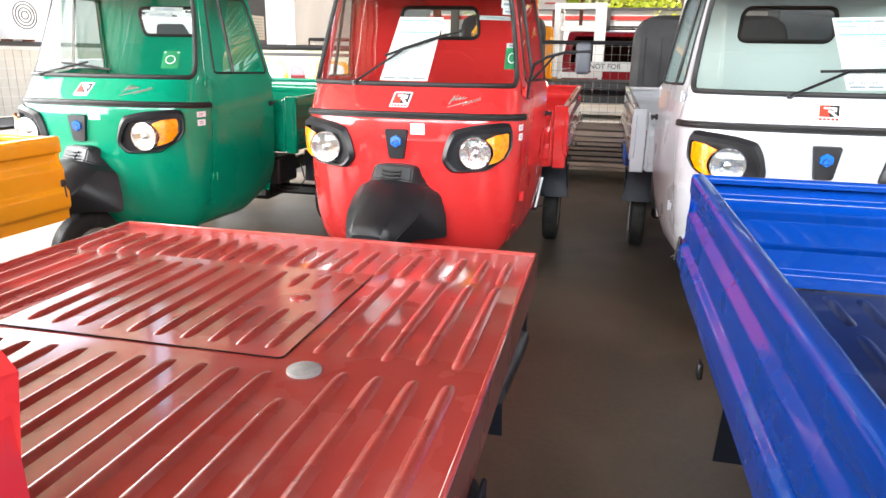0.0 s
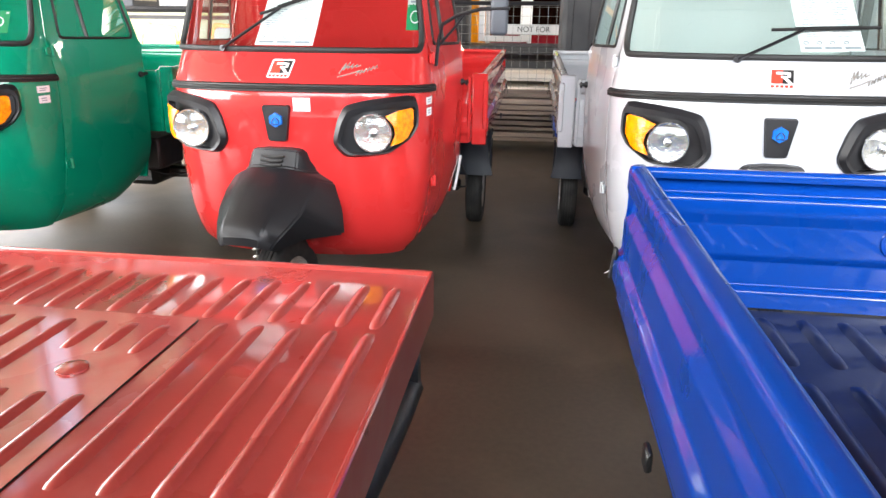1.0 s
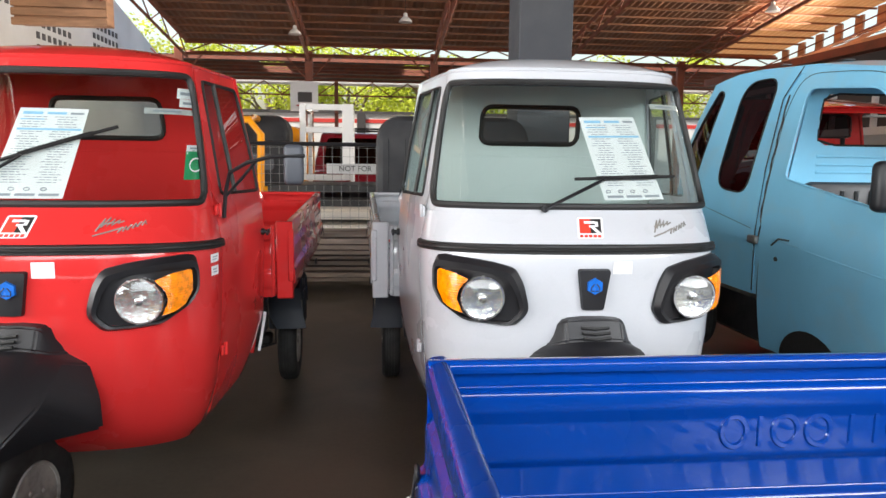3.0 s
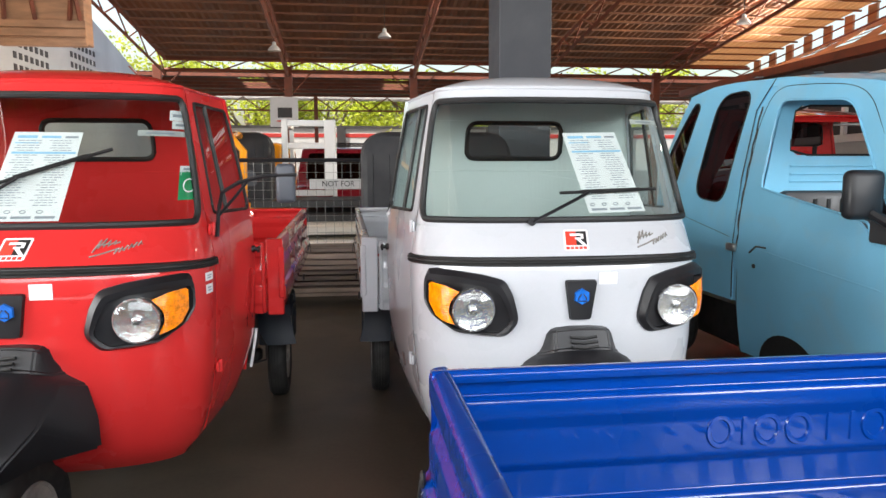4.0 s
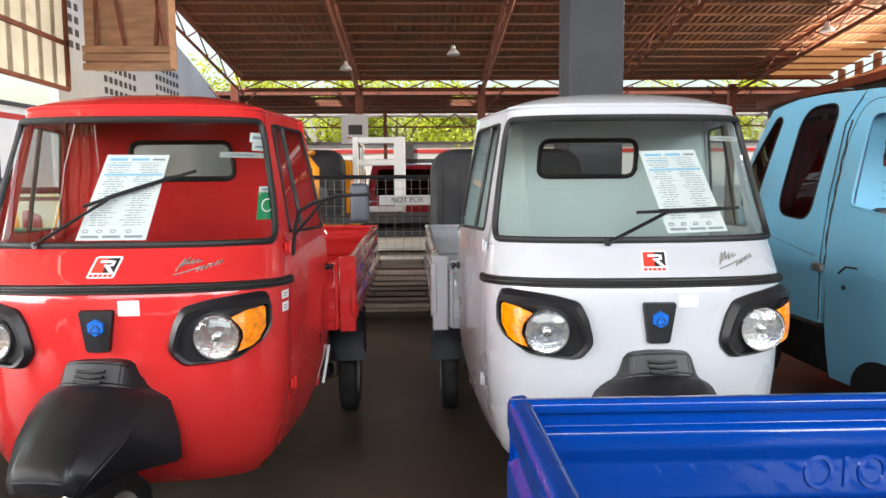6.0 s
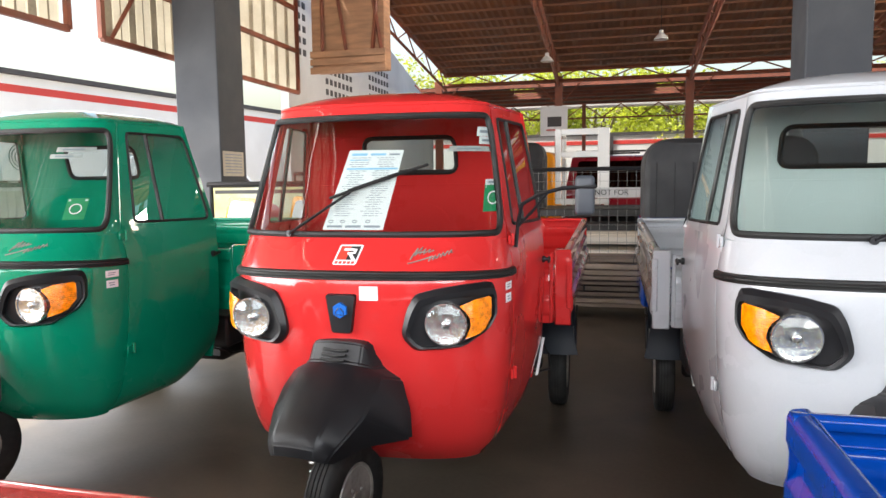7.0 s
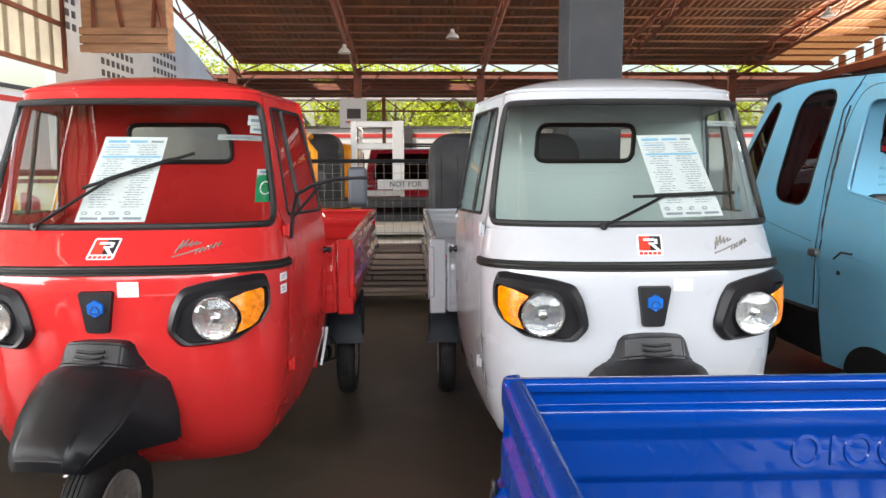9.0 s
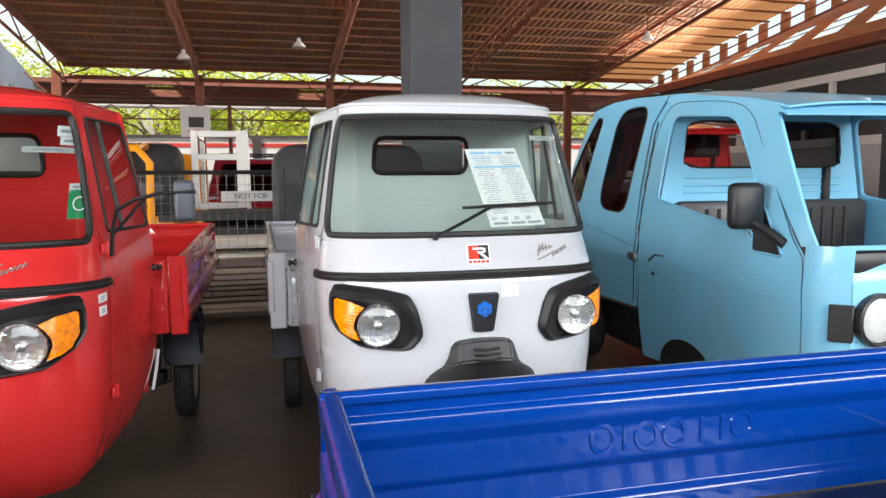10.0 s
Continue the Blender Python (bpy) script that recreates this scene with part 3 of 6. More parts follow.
        tube(bm, [p + Vector((s * 0.03, 0.025, 0.004)), p + Vector((s * 0.036, -0.01, 0.002)), p + Vector((s * 0.034, -0.055, -0.006))], 0.009, 8, flat=0.7)
        part("door_handle", bm, PLASTIC, door, "black door handle")
        for z in (1.225, 0.66):
            bm = bmesh.new()
            p = flank(0.43, z, s)
            block(bm, p + Vector((s * 0.006, -0.022, 0)), (0.012, 0.045, 0.042), 0.004)
            tube(bm, [p + Vector((s * 0.013, -0.002, -0.026)), p + Vector((s * 0.013, -0.002, 0.026))], 0.008, 8)
            part("hinge", bm, body, door)
    # roof: a crowned pan with a rolled gutter
    edge = [bow(s, 1.80) for s in np.linspace(-1, 1, 41)]
    side = [flank(y, 1.80, 1) for y in np.linspace(0.58, 0.97, 8)]
    rear = [Vector((x, 0.99, 1.80)) for x in np.linspace(0.5, -0.5, 11)]
    loop = edge + side + rear + [Vector((-p.x, p.y, p.z)) for p in reversed(side)]
    c = Vector((0, 0.72, 0))
    bm = bmesh.new()
    rs = [0.0, 0.12, 0.25, 0.4, 0.55, 0.68, 0.78, 0.86, 0.92, 0.96, 0.985, 1.0, 1.004]
    rings = []
    for r in rs[1:]:
        zz = 1.794 + 0.078 * (1 - min(1, r) ** 2.2) ** 0.82 - (0.008 if r > 1 else 0)
        rings.append([bm.verts.new(Vector((c.x + (p.x - c.x) * r, c.y + (p.y - c.y) * r, zz))) for p in loop])
    top = bm.verts.new((0, 0.72, 1.872))
    k = len(loop)
    for i in range(k):
        bm.faces.new((top, rings[0][i], rings[0][(i + 1) % k]))
    for A, B in zip(rings, rings[1:]):
        for i in range(k):
            bm.faces.new((A[i], A[(i + 1) % k], B[(i + 1) % k], B[i]))
    part("roof", thick(bm, 0.012), body, car)
    bm = bmesh.new()
    tube(bm, [Vector((c.x + (p.x - c.x) * 1.004, c.y + (p.y - c.y) * 1.004, 1.790)) for p in loop], 0.0065, 6, closed=True)
    part("gutter", bm, body, car)
    # rear wall with its window
    bm = bmesh.new()
    win = rounded([(-0.262, 1.515), (0.228, 1.515), (0.223, 1.692), (-0.257, 1.692)], 0.05, 5)

    def back(x, z):
        return Vector((x, 1.10 - 0.13 * max(0, (z - 1.25) / 0.5), z))
    half = [(0.60, 0.45), (0.650, 0.75), (0.655, 1.10), (0.643, 1.26), (0.57, 1.79)]
    holed(bm, half + [(-x, z) for x, z in reversed(half)], win, back, 80, 4)
    wall = part("rear_wall", thick(bm, 0.012), inside, car)
    for x0, x1, z in ((-0.52, 0.52, 1.455), (-0.52, -0.28, 1.70), (0.28, 0.52, 1.70)):
        part("pressed_ridge", tube(bmesh.new(), [back(x0, z) - Vector((0, 0.009, 0)), back(x1, z) - Vector((0, 0.009, 0))], 0.006, 6, flat=0.8), inside, wall)
    bm = bmesh.new()
    outline_tube(bm, resampled(win, 72), lambda a, b: back(a, b) - Vector((0, 0.008, 0)), 0.013, 6)
    part("rear_window_seal", bm, RUBBER, wall)
    bm = pane(bmesh.new(), sampled(win, 48), back, 3)
    part("rear_pane", bm, GLASS, wall)
    # floor pan, seat and handlebar
    bm = bmesh.new()
    lo = [bow(s, 0.36) for s in np.linspace(-1, 1, 25)] + [Vector((0.52, 1.02, 0.40)), Vector((-0.52, 1.02, 0.40))]
    bm.faces.new([bm.verts.new(Vector((p.x * 0.985, 0.01 + p.y, p.z))) for p in lo])
    part("floor_pan", thick(bm, 0.01), CHASSIS, car)
    bm = boxed((0, 0.88, 0.70), (1.0, 0.40, 0.12), 0.035, seg=3)
    block(bm, (0, 1.045, 0.94), (0.86, 0.09, 0.38), 0.035, seg=3)
    part("seat", bm, SEAT, car, "black vinyl bench seat")
    bm = bmesh.new()
    tube(bm, [(0, 0.30, 0.5), (0, 0.42, 1.02)], 0.03, 10)
    tube(bm, [(-0.33, 0.56, 1.03), (-0.2, 0.47, 1.05), (0.2, 0.47, 1.05), (0.33, 0.56, 1.03)], 0.014, 8)
    part("handlebar", bm, PLASTIC, car)
    # nose emblem lettering as plain slanted strokes, dealer plate as plain shapes
    bm = bmesh.new()
    stroke = lambda *pts: tube(bm, [face(x, z, 0.003) for x, z in pts], 0.0030, 6)
    stroke((0.250, 1.174), (0.272, 1.214), (0.264, 1.186), (0.288, 1.218), (0.280, 1.190), (0.302, 1.212), (0.294, 1.192), (0.318, 1.210), (0.312, 1.198), (0.330, 1.206))
    stroke((0.244, 1.160), (0.290, 1.172), (0.332, 1.186))
    stroke((0.256, 1.194), (0.300, 1.202))
    for k in range(6):
        x, z = 0.318 + 0.0135 * k, 1.168 + 0.0045 * k
        stroke((x, z), (x + 0.009, z + 0.016), (x + 0.012, z + (0.004 if k % 2 else 0.014)))
    part("script_emblem", bm, SCRIPT, car, "slanted two-line chrome script emblem")["kind"] = "stuff"
    lx, lz, w, h = 0.004, 1.195, 0.043, 0.027
    mark = lambda u, v, o: face(lx + u * w + v * h * 0.18, lz + v * h, o)
    bm = pane(bmesh.new(), rounded([(-1.12, -1.5), (1.12, -1.5), (1.12, 1.15), (-1.12, 1.15)], 0.25, 4), lambda u, v: mark(u, v, 0.0015), 2)
    plate = part("dealer_sticker", bm, PAPER, car, "white sticker with a red and black square")
    for mt, quads in ((STICKER_RED, [(-0.95, 0.0, -0.85, 0.95)]), (STICKER_BLACK, [(0.0, 0.95, -0.85, 0.95)])):
        bm = bmesh.new()
        for u0, u1, v0, v1 in quads:
            grid(bm, lambda u, v: mark(u, v, 0.0024), np.linspace(u0, u1, 3), np.linspace(v0, v1, 3))
        part("sticker_patch", bm, mt, plate)
    bm = bmesh.new()
    for u0, u1, v0, v1 in ((-0.55, 0.42, 0.36, 0.66), (0.42, 0.68, -0.02, 0.60), (-0.12, 0.42, -0.10, 0.14)):
        grid(bm, lambda u, v: mark(u, v, 0.0032), np.linspace(u0, u1, 3), (v0, v1))
    grid(bm, lambda k, v: mark(0.02 + (0.55 * (-0.1 - v) / 0.75) + k, v, 0.0032), (0.0, 0.36), np.linspace(-0.85, -0.1, 3))
    part("sticker_mark", bm, PAPER, plate)
    bm = bmesh.new()
    for k in range(5):
        grid(bm, lambda u, v: mark(u, v, 0.0024), (-0.95 + 0.39 * k, -0.66 + 0.39 * k), (-1.36, -1.02))
    part("sticker_caption", bm, STICKER_RED, plate)
    for x, z, w, h in stickers:
        f = (lambda u, v, o: bow(u, v, o)) if x > 0.8 else (lambda u, v, o: face(u, v, o))
        bm = grid(bmesh.new(), lambda u, v: f(x + u, z + v, 0.0018), np.linspace(-w, w, 5), (-h, h))
        lab = part("paper_label", bm, PAPER, car, "small white paper label")
        if h < 0.02:
            bm = bmesh.new()
            text_bars(bm, lambda u, v: f(u, v, 0.0028), x - w * 0.7, x + w * 0.7, z - h * 0.6, z + h * 0.6, 2, int(x * 999))
            part("label_print", bm, INK, lab)
    on = lambda x, z, o=0.0: face(x, z, -0.006 + o)
    for x, z, w, h, mt, nm in screen_stickers:
        bm = grid(bmesh.new(), lambda u, v: on(x + u, z + v), np.linspace(-w, w, 4), np.linspace(-h, h, 3))
        st = part("window_sticker", bm, mt, car, nm)
        if mt is STICKER_GREEN:
            bm = bmesh.new()
            tube(bm, [on(x + w * 0.55 * math.cos(k * 0.5236), z + h * 0.45 * math.sin(k * 0.5236), 0.001) for k in range(12)], 0.003, 5, closed=True)
            grid(bm, lambda u, v: on(x + u, z + v, 0.001), (-w * 0.9, w * 0.9), (h * 0.72, h * 0.9))
            part("sticker_print", bm, PAPER, st)
        else:
            bm = bmesh.new()
            text_bars(bm, lambda u, v: on(u, v, 0.001), x - w * 0.8, x + w * 0.8, z - h * 0.6, z + h * 0.6, 1, 5)
            part("sticker_print", bm, INK, st)
    if wipe:
        wiper(car, *wipe, lambda x, z, o: face(x, z, o))
    if sheet:
        (ax, az), (bx, bz), (cx, cz), (dx, dz) = sheet  # corners: top left, top right, bottom right, bottom left

        def leaf(u, v, o=0.0):
            x = (ax * (1 - u) + bx * u) * (1 - v) + (dx * (1 - u) + cx * u) * v
            z = (az * (1 - u) + bz * u) * (1 - v) + (dz * (1 - u) + cz * u) * v
            return face(x, z, -0.008 + o)
        bm = grid(bmesh.new(), leaf, np.linspace(0, 1, 6), np.linspace(0, 1, 6))
        page = part("price_sheet", bm, PAPER, car, "white printed sheet behind the windscreen")
        bm = bmesh.new()
        for u0, u1, v0, v1 in ((0.07, 0.36, 0.040, 0.072), (0.42, 0.70, 0.042, 0.070), (0.06, 0.97, 0.228, 0.252), (0.06, 0.40, 0.120, 0.134)):
            grid(bm, lambda u, v: leaf(u, v, 0.0016), np.linspace(u0, u1, 4), (v0, v1))
        part("sheet_heading", bm, INK_BLUE, page, "blue heading bars")
        bm = bmesh.new()
        rnd = random.Random(7)
        for k in range(27):
            v = 0.095 + k * 0.028
            if 0.215 < v < 0.262:
                continue
            for u0, u1 in ((0.07, 0.46), (0.54, 0.93)):
                a, end = u0 + rnd.uniform(0, 0.10), u1 - rnd.uniform(0, 0.14)
                while a < end:
                    b = min(end, a + rnd.uniform(0.04, 0.12))
                    grid(bm, lambda u, q: leaf(u, q, 0.0016), (a, b), (v, v + 0.0085))
                    a = b + 0.018
        for u0, u1 in ((0.06, 0.32), (0.37, 0.63), (0.68, 0.94)):
            grid(bm, lambda u, q: leaf(u, q, 0.0016), (u0, (u0 + u1) / 2, u1), (0.945, 0.972))
        for u0 in (0.10, 0.30, 0.50, 0.72):
            tube(bm, [leaf(u0 + 0.04 * math.cos(q), 0.898 + 0.016 * math.sin(q), 0.0018) for q in np.linspace(0, 6.2832, 11)[:-1]], 0.0016, 4, closed=True)
        grid(bm, lambda u, q: leaf(u, q, 0.0016), (0.76, 0.95), (0.045, 0.068))
        part("sheet_print", bm, INK, page, "grey print shown as bars")


def mudguard(car, turn=0.0):
    """The black plastic nose over the front wheel."""
    rows = [  # y, z, half width of the top, then the shoulder and the skirt: x, y, z
        (0.03, 0.872, 0.098, (0.116, 0.03, 0.866), (0.128, 0.04, 0.855)),
        (-0.022, 0.865, 0.102, (0.122, -0.004, 0.845), (0.134, 0.03, 0.815)),
        (-0.052, 0.795, 0.104, (0.140, -0.016, 0.775), (0.165, 0.05, 0.765)),
        (-0.090, 0.778, 0.118, (0.182, -0.040, 0.755), (0.225, 0.06, 0.720)),
        (-0.17, 0.735, 0.108, (0.192, -0.11, 0.705), (0.262, 0.05, 0.605)),
        (-0.25, 0.680, 0.098, (0.184, -0.19, 0.645), (0.272, 0.04, 0.500)),
        (-0.32, 0.625, 0.090, (0.152, -0.27, 0.590), (0.172, -0.14, 0.522)),
        (-0.350, 0.580, 0.084, (0.128, -0.315, 0.555), (0.138, -0.26, 0.518)),
        (-0.350, 0.540, 0.080, (0.110, -0.325, 0.525), (0.120, -0.29, 0.512))]
    bm = bmesh.new()
    V = []
    for y, z, h, a, b in rows:
        ring = [(-b[0], b[1], b[2]), (-a[0], a[1], a[2]), (-h, y, z), (-h * 0.4, y - 0.006, z + 0.006), (h * 0.4, y - 0.006, z + 0.006), (h, y, z), a, b]
        V.append([bm.verts.new(p) for p in ring])
    for A, B in zip(V, V[1:]):
        for k in range(7):
            bm.faces.new((A[k], A[k + 1], B[k + 1], B[k]))
    bmesh.ops.recalc_face_normals(bm, faces=bm.faces)
    bmesh.ops.bevel(bm, geom=[e for e in bm.edges if not e.is_boundary and e.calc_face_angle(0) > 0.12], offset=0.007, segments=2, affect="EDGES", clamp_overlap=True)
    thick(bm, 0.010)
    g = part("mudguard", bm, PLASTIC, car, "black moulded plastic front mudguard", angle=30)
    g.matrix_local = steered(turn)
    for k in range(3):
        t = 0.20 + k * 0.28
        y, z = -0.033 - 0.045 * t, 0.850 - 0.055 * t
        bm = bmesh.new()
        tube(bm, [(-0.05, y - 0.004, z + 0.004), (0.0, y - 0.008, z), (0.05, y - 0.004, z + 0.004)], 0.006, 6)
        part("louvre", bm, RUBBER, g)


def steered(turn):
    return pose(0, 0.06, 0, 0, 0, -turn) @ pose(0, -0.06, 0)


def running_gear(car, turn=0.0):
    fork = bmesh.new()
    tube(fork, [(-0.085, 0.0, 0.25), (-0.095, 0.06, 0.45), (-0.03, 0.12, 0.62), (0, 0.16, 0.85)], 0.026, 8)
    tube(fork, [(-0.1, 0.0, 0.25), (0.02, 0.0, 0.25)], 0.018, 8)
    part("fork", fork, CHASSIS, car).matrix_local = steered(turn)
    bm = bmesh.new()
    tube(bm, [(-0.10 + 0.024 * math.cos(k * 0.7), -0.045 + 0.024 * math.sin(k * 0.7), 0.27 + k * 0.0038) for k in range(72)], 0.0055, 5)
    part("spring", bm, STEEL, car).matrix_local = steered(turn)
    bm = bmesh.new()
    tube(bm, [(-0.10, -0.045, 0.24), (-0.10, -0.045, 0.57)], 0.013, 8)
    part("damper", bm, CHASSIS, car).matrix_local = steered(turn)
    wheel(car, 0.0, 0.0, 0.243).matrix_local = steered(turn)
    for s in (-1, 1):
        wheel(car, s * 0.672, 2.08)
        bm = boxed((s * 0.34, 1.95, 0.50), (0.07, 1.75, 0.10), 0.01)
        part("chassis_rail", bm, CHASSIS, car)
        # fender ahead of and over the wheel
        bm = bmesh.new()
        arc = [(1.76, 0.44), (1.765, 0.55), (1.80, 0.63), (1.95, 0.685), (2.2, 0.69), (2.38, 0.62), (2.42, 0.45)]
        grid(bm, lambda u, k: Vector((s * (0.672 + u), arc[k][0], arc[k][1])), (-0.085, 0.085), range(len(arc)))
        part("fender", thick(bm, 0.006), FENDER, car, "grey plastic wheel fender")
        bm = bmesh.new()
        sheet_rows = ((0.66, 0.090, 0.095), (0.60, 0.090, 0.098), (0.50, 0.088, 0.108), (0.43, 0.086, 0.128), (0.41, 0.084, 0.132))
        grid(bm, lambda u, k: Vector((s * (0.672 + (u * sheet_rows[k][2] if u > 0 else u * sheet_rows[k][1])), 1.752 + (0.03 * max(0, abs(u) - 0.6) + 0.012 * math.sin(k * 1.3)), sheet_rows[k][0])), np.linspace(-1, 1, 9), range(5))
        thick(bm, 0.008)
        block(bm, (s * 0.785, 1.86, 0.53), (0.010, 0.2, 0.20), 0.004)
        part("mud_flap", bm, FENDER, car, "dark mud flap")
    bm = boxed((0, 2.08, 0.27), (1.12, 0.09, 0.09), 0.02)
    block(bm, (0, 2.05, 0.33), (0.42, 0.42, 0.26), 0.04)
    part("axle", bm, CHASSIS, car)
    part("battery_box", boxed((-0.5, 1.42, 0.56), (0.24, 0.34, 0.20), 0.015), CHASSIS, car)
    part("tool_box", boxed((0.48, 1.40, 0.56), (0.26, 0.30, 0.20), 0.015), CHASSIS, car)
    part("cable", tube(bmesh.new(), [(0.50, 1.15, 0.50), (0.60, 1.30, 0.42), (0.66, 1.45, 0.40), (0.64, 1.62, 0.44), (0.55, 1.74, 0.55)], 0.006, 6), CHASSIS, car)
    for x in (-0.45, -0.15, 0.2, 0.45):
        part("cable", tube(bmesh.new(), [(x, 1.12, 0.62), (x * 1.05, 1.25, 0.50), (x * 0.9, 1.5, 0.52), (x, 1.8, 0.6)], 0.008, 6), CHASSIS, car)


def ribs(bm, x0, x1, y0, y1, z, pitch, h=0.009, w=0.024):
    """Pressed ribs that run along y with rounded ends."""
    n = max(1, round((x1 - x0) / pitch))
    for k in range(n):
        x = x0 + (k + 0.5) * (x1 - x0) / n
        rings = []
        L = y1 - y0
        for v, q in ((0.0, 0.0), (0.012, 0.55), (0.035, 0.9), (0.06, 1.0), (L - 0.06, 1.0), (L - 0.035, 0.9), (L - 0.012, 0.55), (L, 0.0)):
            rings.append([bm.verts.new((x + w * a * (0.55 + 0.45 * q), y0 + v, z + h * b * q - 0.001)) for a, b in ((-1, 0), (-0.62, 0.62), (-0.25, 1), (0.25, 1), (0.62, 0.62), (1, 0))])
        for A, B in zip(rings, rings[1:]):
            for j in range(5):
                bm.faces.new((A[j], A[j + 1], B[j + 1], B[j]))


def rib_row(parent, material, x0, x1, y0, y1, z, pitch, h=0.011, w=0.021, m=None):
    """A row of alike pressed ribs, each a part on one shared mesh."""
    n = max(1, round((x1 - x0) / pitch))
    step = (x1 - x0) / n
    bm = bmesh.new()
    ribs(bm, -step / 2, step / 2, y0, y1, z, step, h, w)
    first = part("rib", bm, material, parent)
    for k in range(n):
        ob = first if k == 0 else new("rib", first.data)
        ob.parent = parent
        ob.matrix_local = (m or Matrix()) @ Matrix.Translation((x0 + (k + 0.5) * step, 0, 0))


def eased(line, r, n=3):
    """An open line with its bends rounded, as a press leaves them."""
    out = [line[0]]
    for a, p, b in zip(line, line[1:], line[2:]):
        a, p, b = Vector(a), Vector(p), Vector(b)
        A = p + (a - p).normalized() * min(r, (a - p).length * 0.45)
        B = p + (b - p).normalized() * min(r, (b - p).length * 0.45)
        for j in range(n + 1):
            t = j / n
            q = A * (1 - t) ** 2 + p * (2 * t * (1 - t)) + B * t * t
            out.append((q.x, q.y))
    return out + [line[-1]]


def pressed_panel(f, us, levels, bm):
    """A sheet f(u, height, depth) with long pressed steps: levels are (height, depth)."""
    grid(bm, lambda u, k: f(u, *levels[k]), us, range(len(levels)))


def bed(car, body, floor_mat, words=False, zf=0.745, tall=0.37, lift=0.075):
    y0, y1 = 1.20, 2.99
    rise = lambda y: lift * (y - y0) / (y1 - y0)
    wide = lambda y: 0.795 + 0.03 * (y - y0) / (y1 - y0)
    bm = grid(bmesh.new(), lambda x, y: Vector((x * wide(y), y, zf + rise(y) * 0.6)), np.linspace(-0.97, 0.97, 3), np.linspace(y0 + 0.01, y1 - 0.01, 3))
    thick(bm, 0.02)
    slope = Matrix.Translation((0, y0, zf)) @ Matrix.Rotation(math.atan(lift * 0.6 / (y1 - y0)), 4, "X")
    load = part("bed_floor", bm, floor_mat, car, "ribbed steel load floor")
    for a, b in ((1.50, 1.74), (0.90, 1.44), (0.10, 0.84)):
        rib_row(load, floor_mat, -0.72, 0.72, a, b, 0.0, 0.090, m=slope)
    prof = [(0.0, 0.0), (0.11, 0.0), (0.15, 0.016), (0.34, 0.016), (0.39, 0.0), (0.61, 0.0), (0.70, -0.014), (0.79, -0.014), (0.81, 0.0), (0.952, 0.0), (0.99, -0.006), (1.0, -0.032), (0.975, -0.042), (0.93, -0.038)]
    prof = eased([(h * tall, d) for h, d in prof], 0.007)
    for s in (-1, 1):
        bm = bmesh.new()
        pressed_panel(lambda y, h, d: Vector((s * (wide(y) + d - 0.01), y, zf - 0.01 + h + rise(y))), np.linspace(y0, y1, 5), prof, bm)
        side = part("side_board", thick(bm, 0.006), body, car)
        for y in (y0 + 0.4, y0 + 1.2):
            bm = boxed((s * (wide(y) + 0.002), y, zf - 0.02), (0.012, 0.04, 0.04), 0.004)
            part("hinge", bm, CHASSIS, side)
        bm = boxed((s * (wide(y1) + 0.006), y1 - 0.03, zf + 0.15), (0.010, 0.025, 0.03), 0.004)
        tube(bm, [(s * (wide(y1) + 0.010), y1 - 0.03, zf + 0.15), (s * (wide(y1) + 0.016), y1 - 0.03, zf + 0.09)], 0.003, 6)
        part("latch", bm, CHASSIS, side)
    # tailgate
    bm = bmesh.new()
    w = wide(y1) - 0.012
    pressed_panel(lambda x, h, d: Vector((x, y1 + d, zf - 0.01 + h + rise(y1))), np.linspace(-w, w, 5), prof, bm)
    gate = part("tailgate", thick(bm, 0.006), body, car)
    if words:
        zt = zf + rise(y1) + 0.50 * tall
        x = -0.245
        for q, ring in ((0.05, True), (0.018, False), (0.05, True), (0.05, True), (0.05, False), (0.018, False), (0.05, True)):
            bm = bmesh.new()
            if ring:
                tube(bm, [(x + q / 2 + q / 2 * math.cos(t), y1 - 0.004, zt + 0.03 * math.sin(t)) for t in np.linspace(0, 6.2832, 21)[:-1]], 0.0065, 6, closed=True, flat=1.2, up=(0, 1, 0))
            else:
                tube(bm, [(x + q / 2, y1 - 0.004, zt - 0.03), (x + q / 2, y1 - 0.004, zt + 0.03)], 0.0065, 6, flat=1.2, up=(0, 1, 0))
            part("pressed_mark", bm, body, gate, "raised pressed mark")
            x += q + 0.018
        tie = [(-0.826, y1 - 0.03, zf + 0.13), (-0.836, y1 - 0.03, zf + 0.118), (-0.842, y1 - 0.028, zf + 0.105), (-0.852, y1 - 0.025, zf + 0.098)]
        part("cable_tie", tube(bmesh.new(), tie, 0.0012, 5), WALL_GREY, gate, "loose pale cable tie")
    # front board with folded corner posts
    bm = bmesh.new()
    w = wide(y0) - 0.11
    pressed_panel(lambda x, h, d: Vector((x, y0 - d * 0.6, zf - 0.03 + h)), np.linspace(-w, w, 5), prof, bm)
    part("front_board", thick(bm, 0.006), body, car)
    for s in (-1, 1):
        bm = boxed((s * (wide(y0) - 0.045), y0 - 0.006, zf + 0.165), (0.085, 0.035, 0.40), 0.006)
        block(bm, (s * (wide(y0) - 0.105), y0 - 0.002, zf + 0.16), (0.02, 0.022, 0.37), 0.004)
        post = part("corner_post", bm, body, car)
        bm = boxed((s * (wide(y0) - 0.012), y0 - 0.02, zf + 0.19), (0.03, 0.02, 0.27), 0.006)
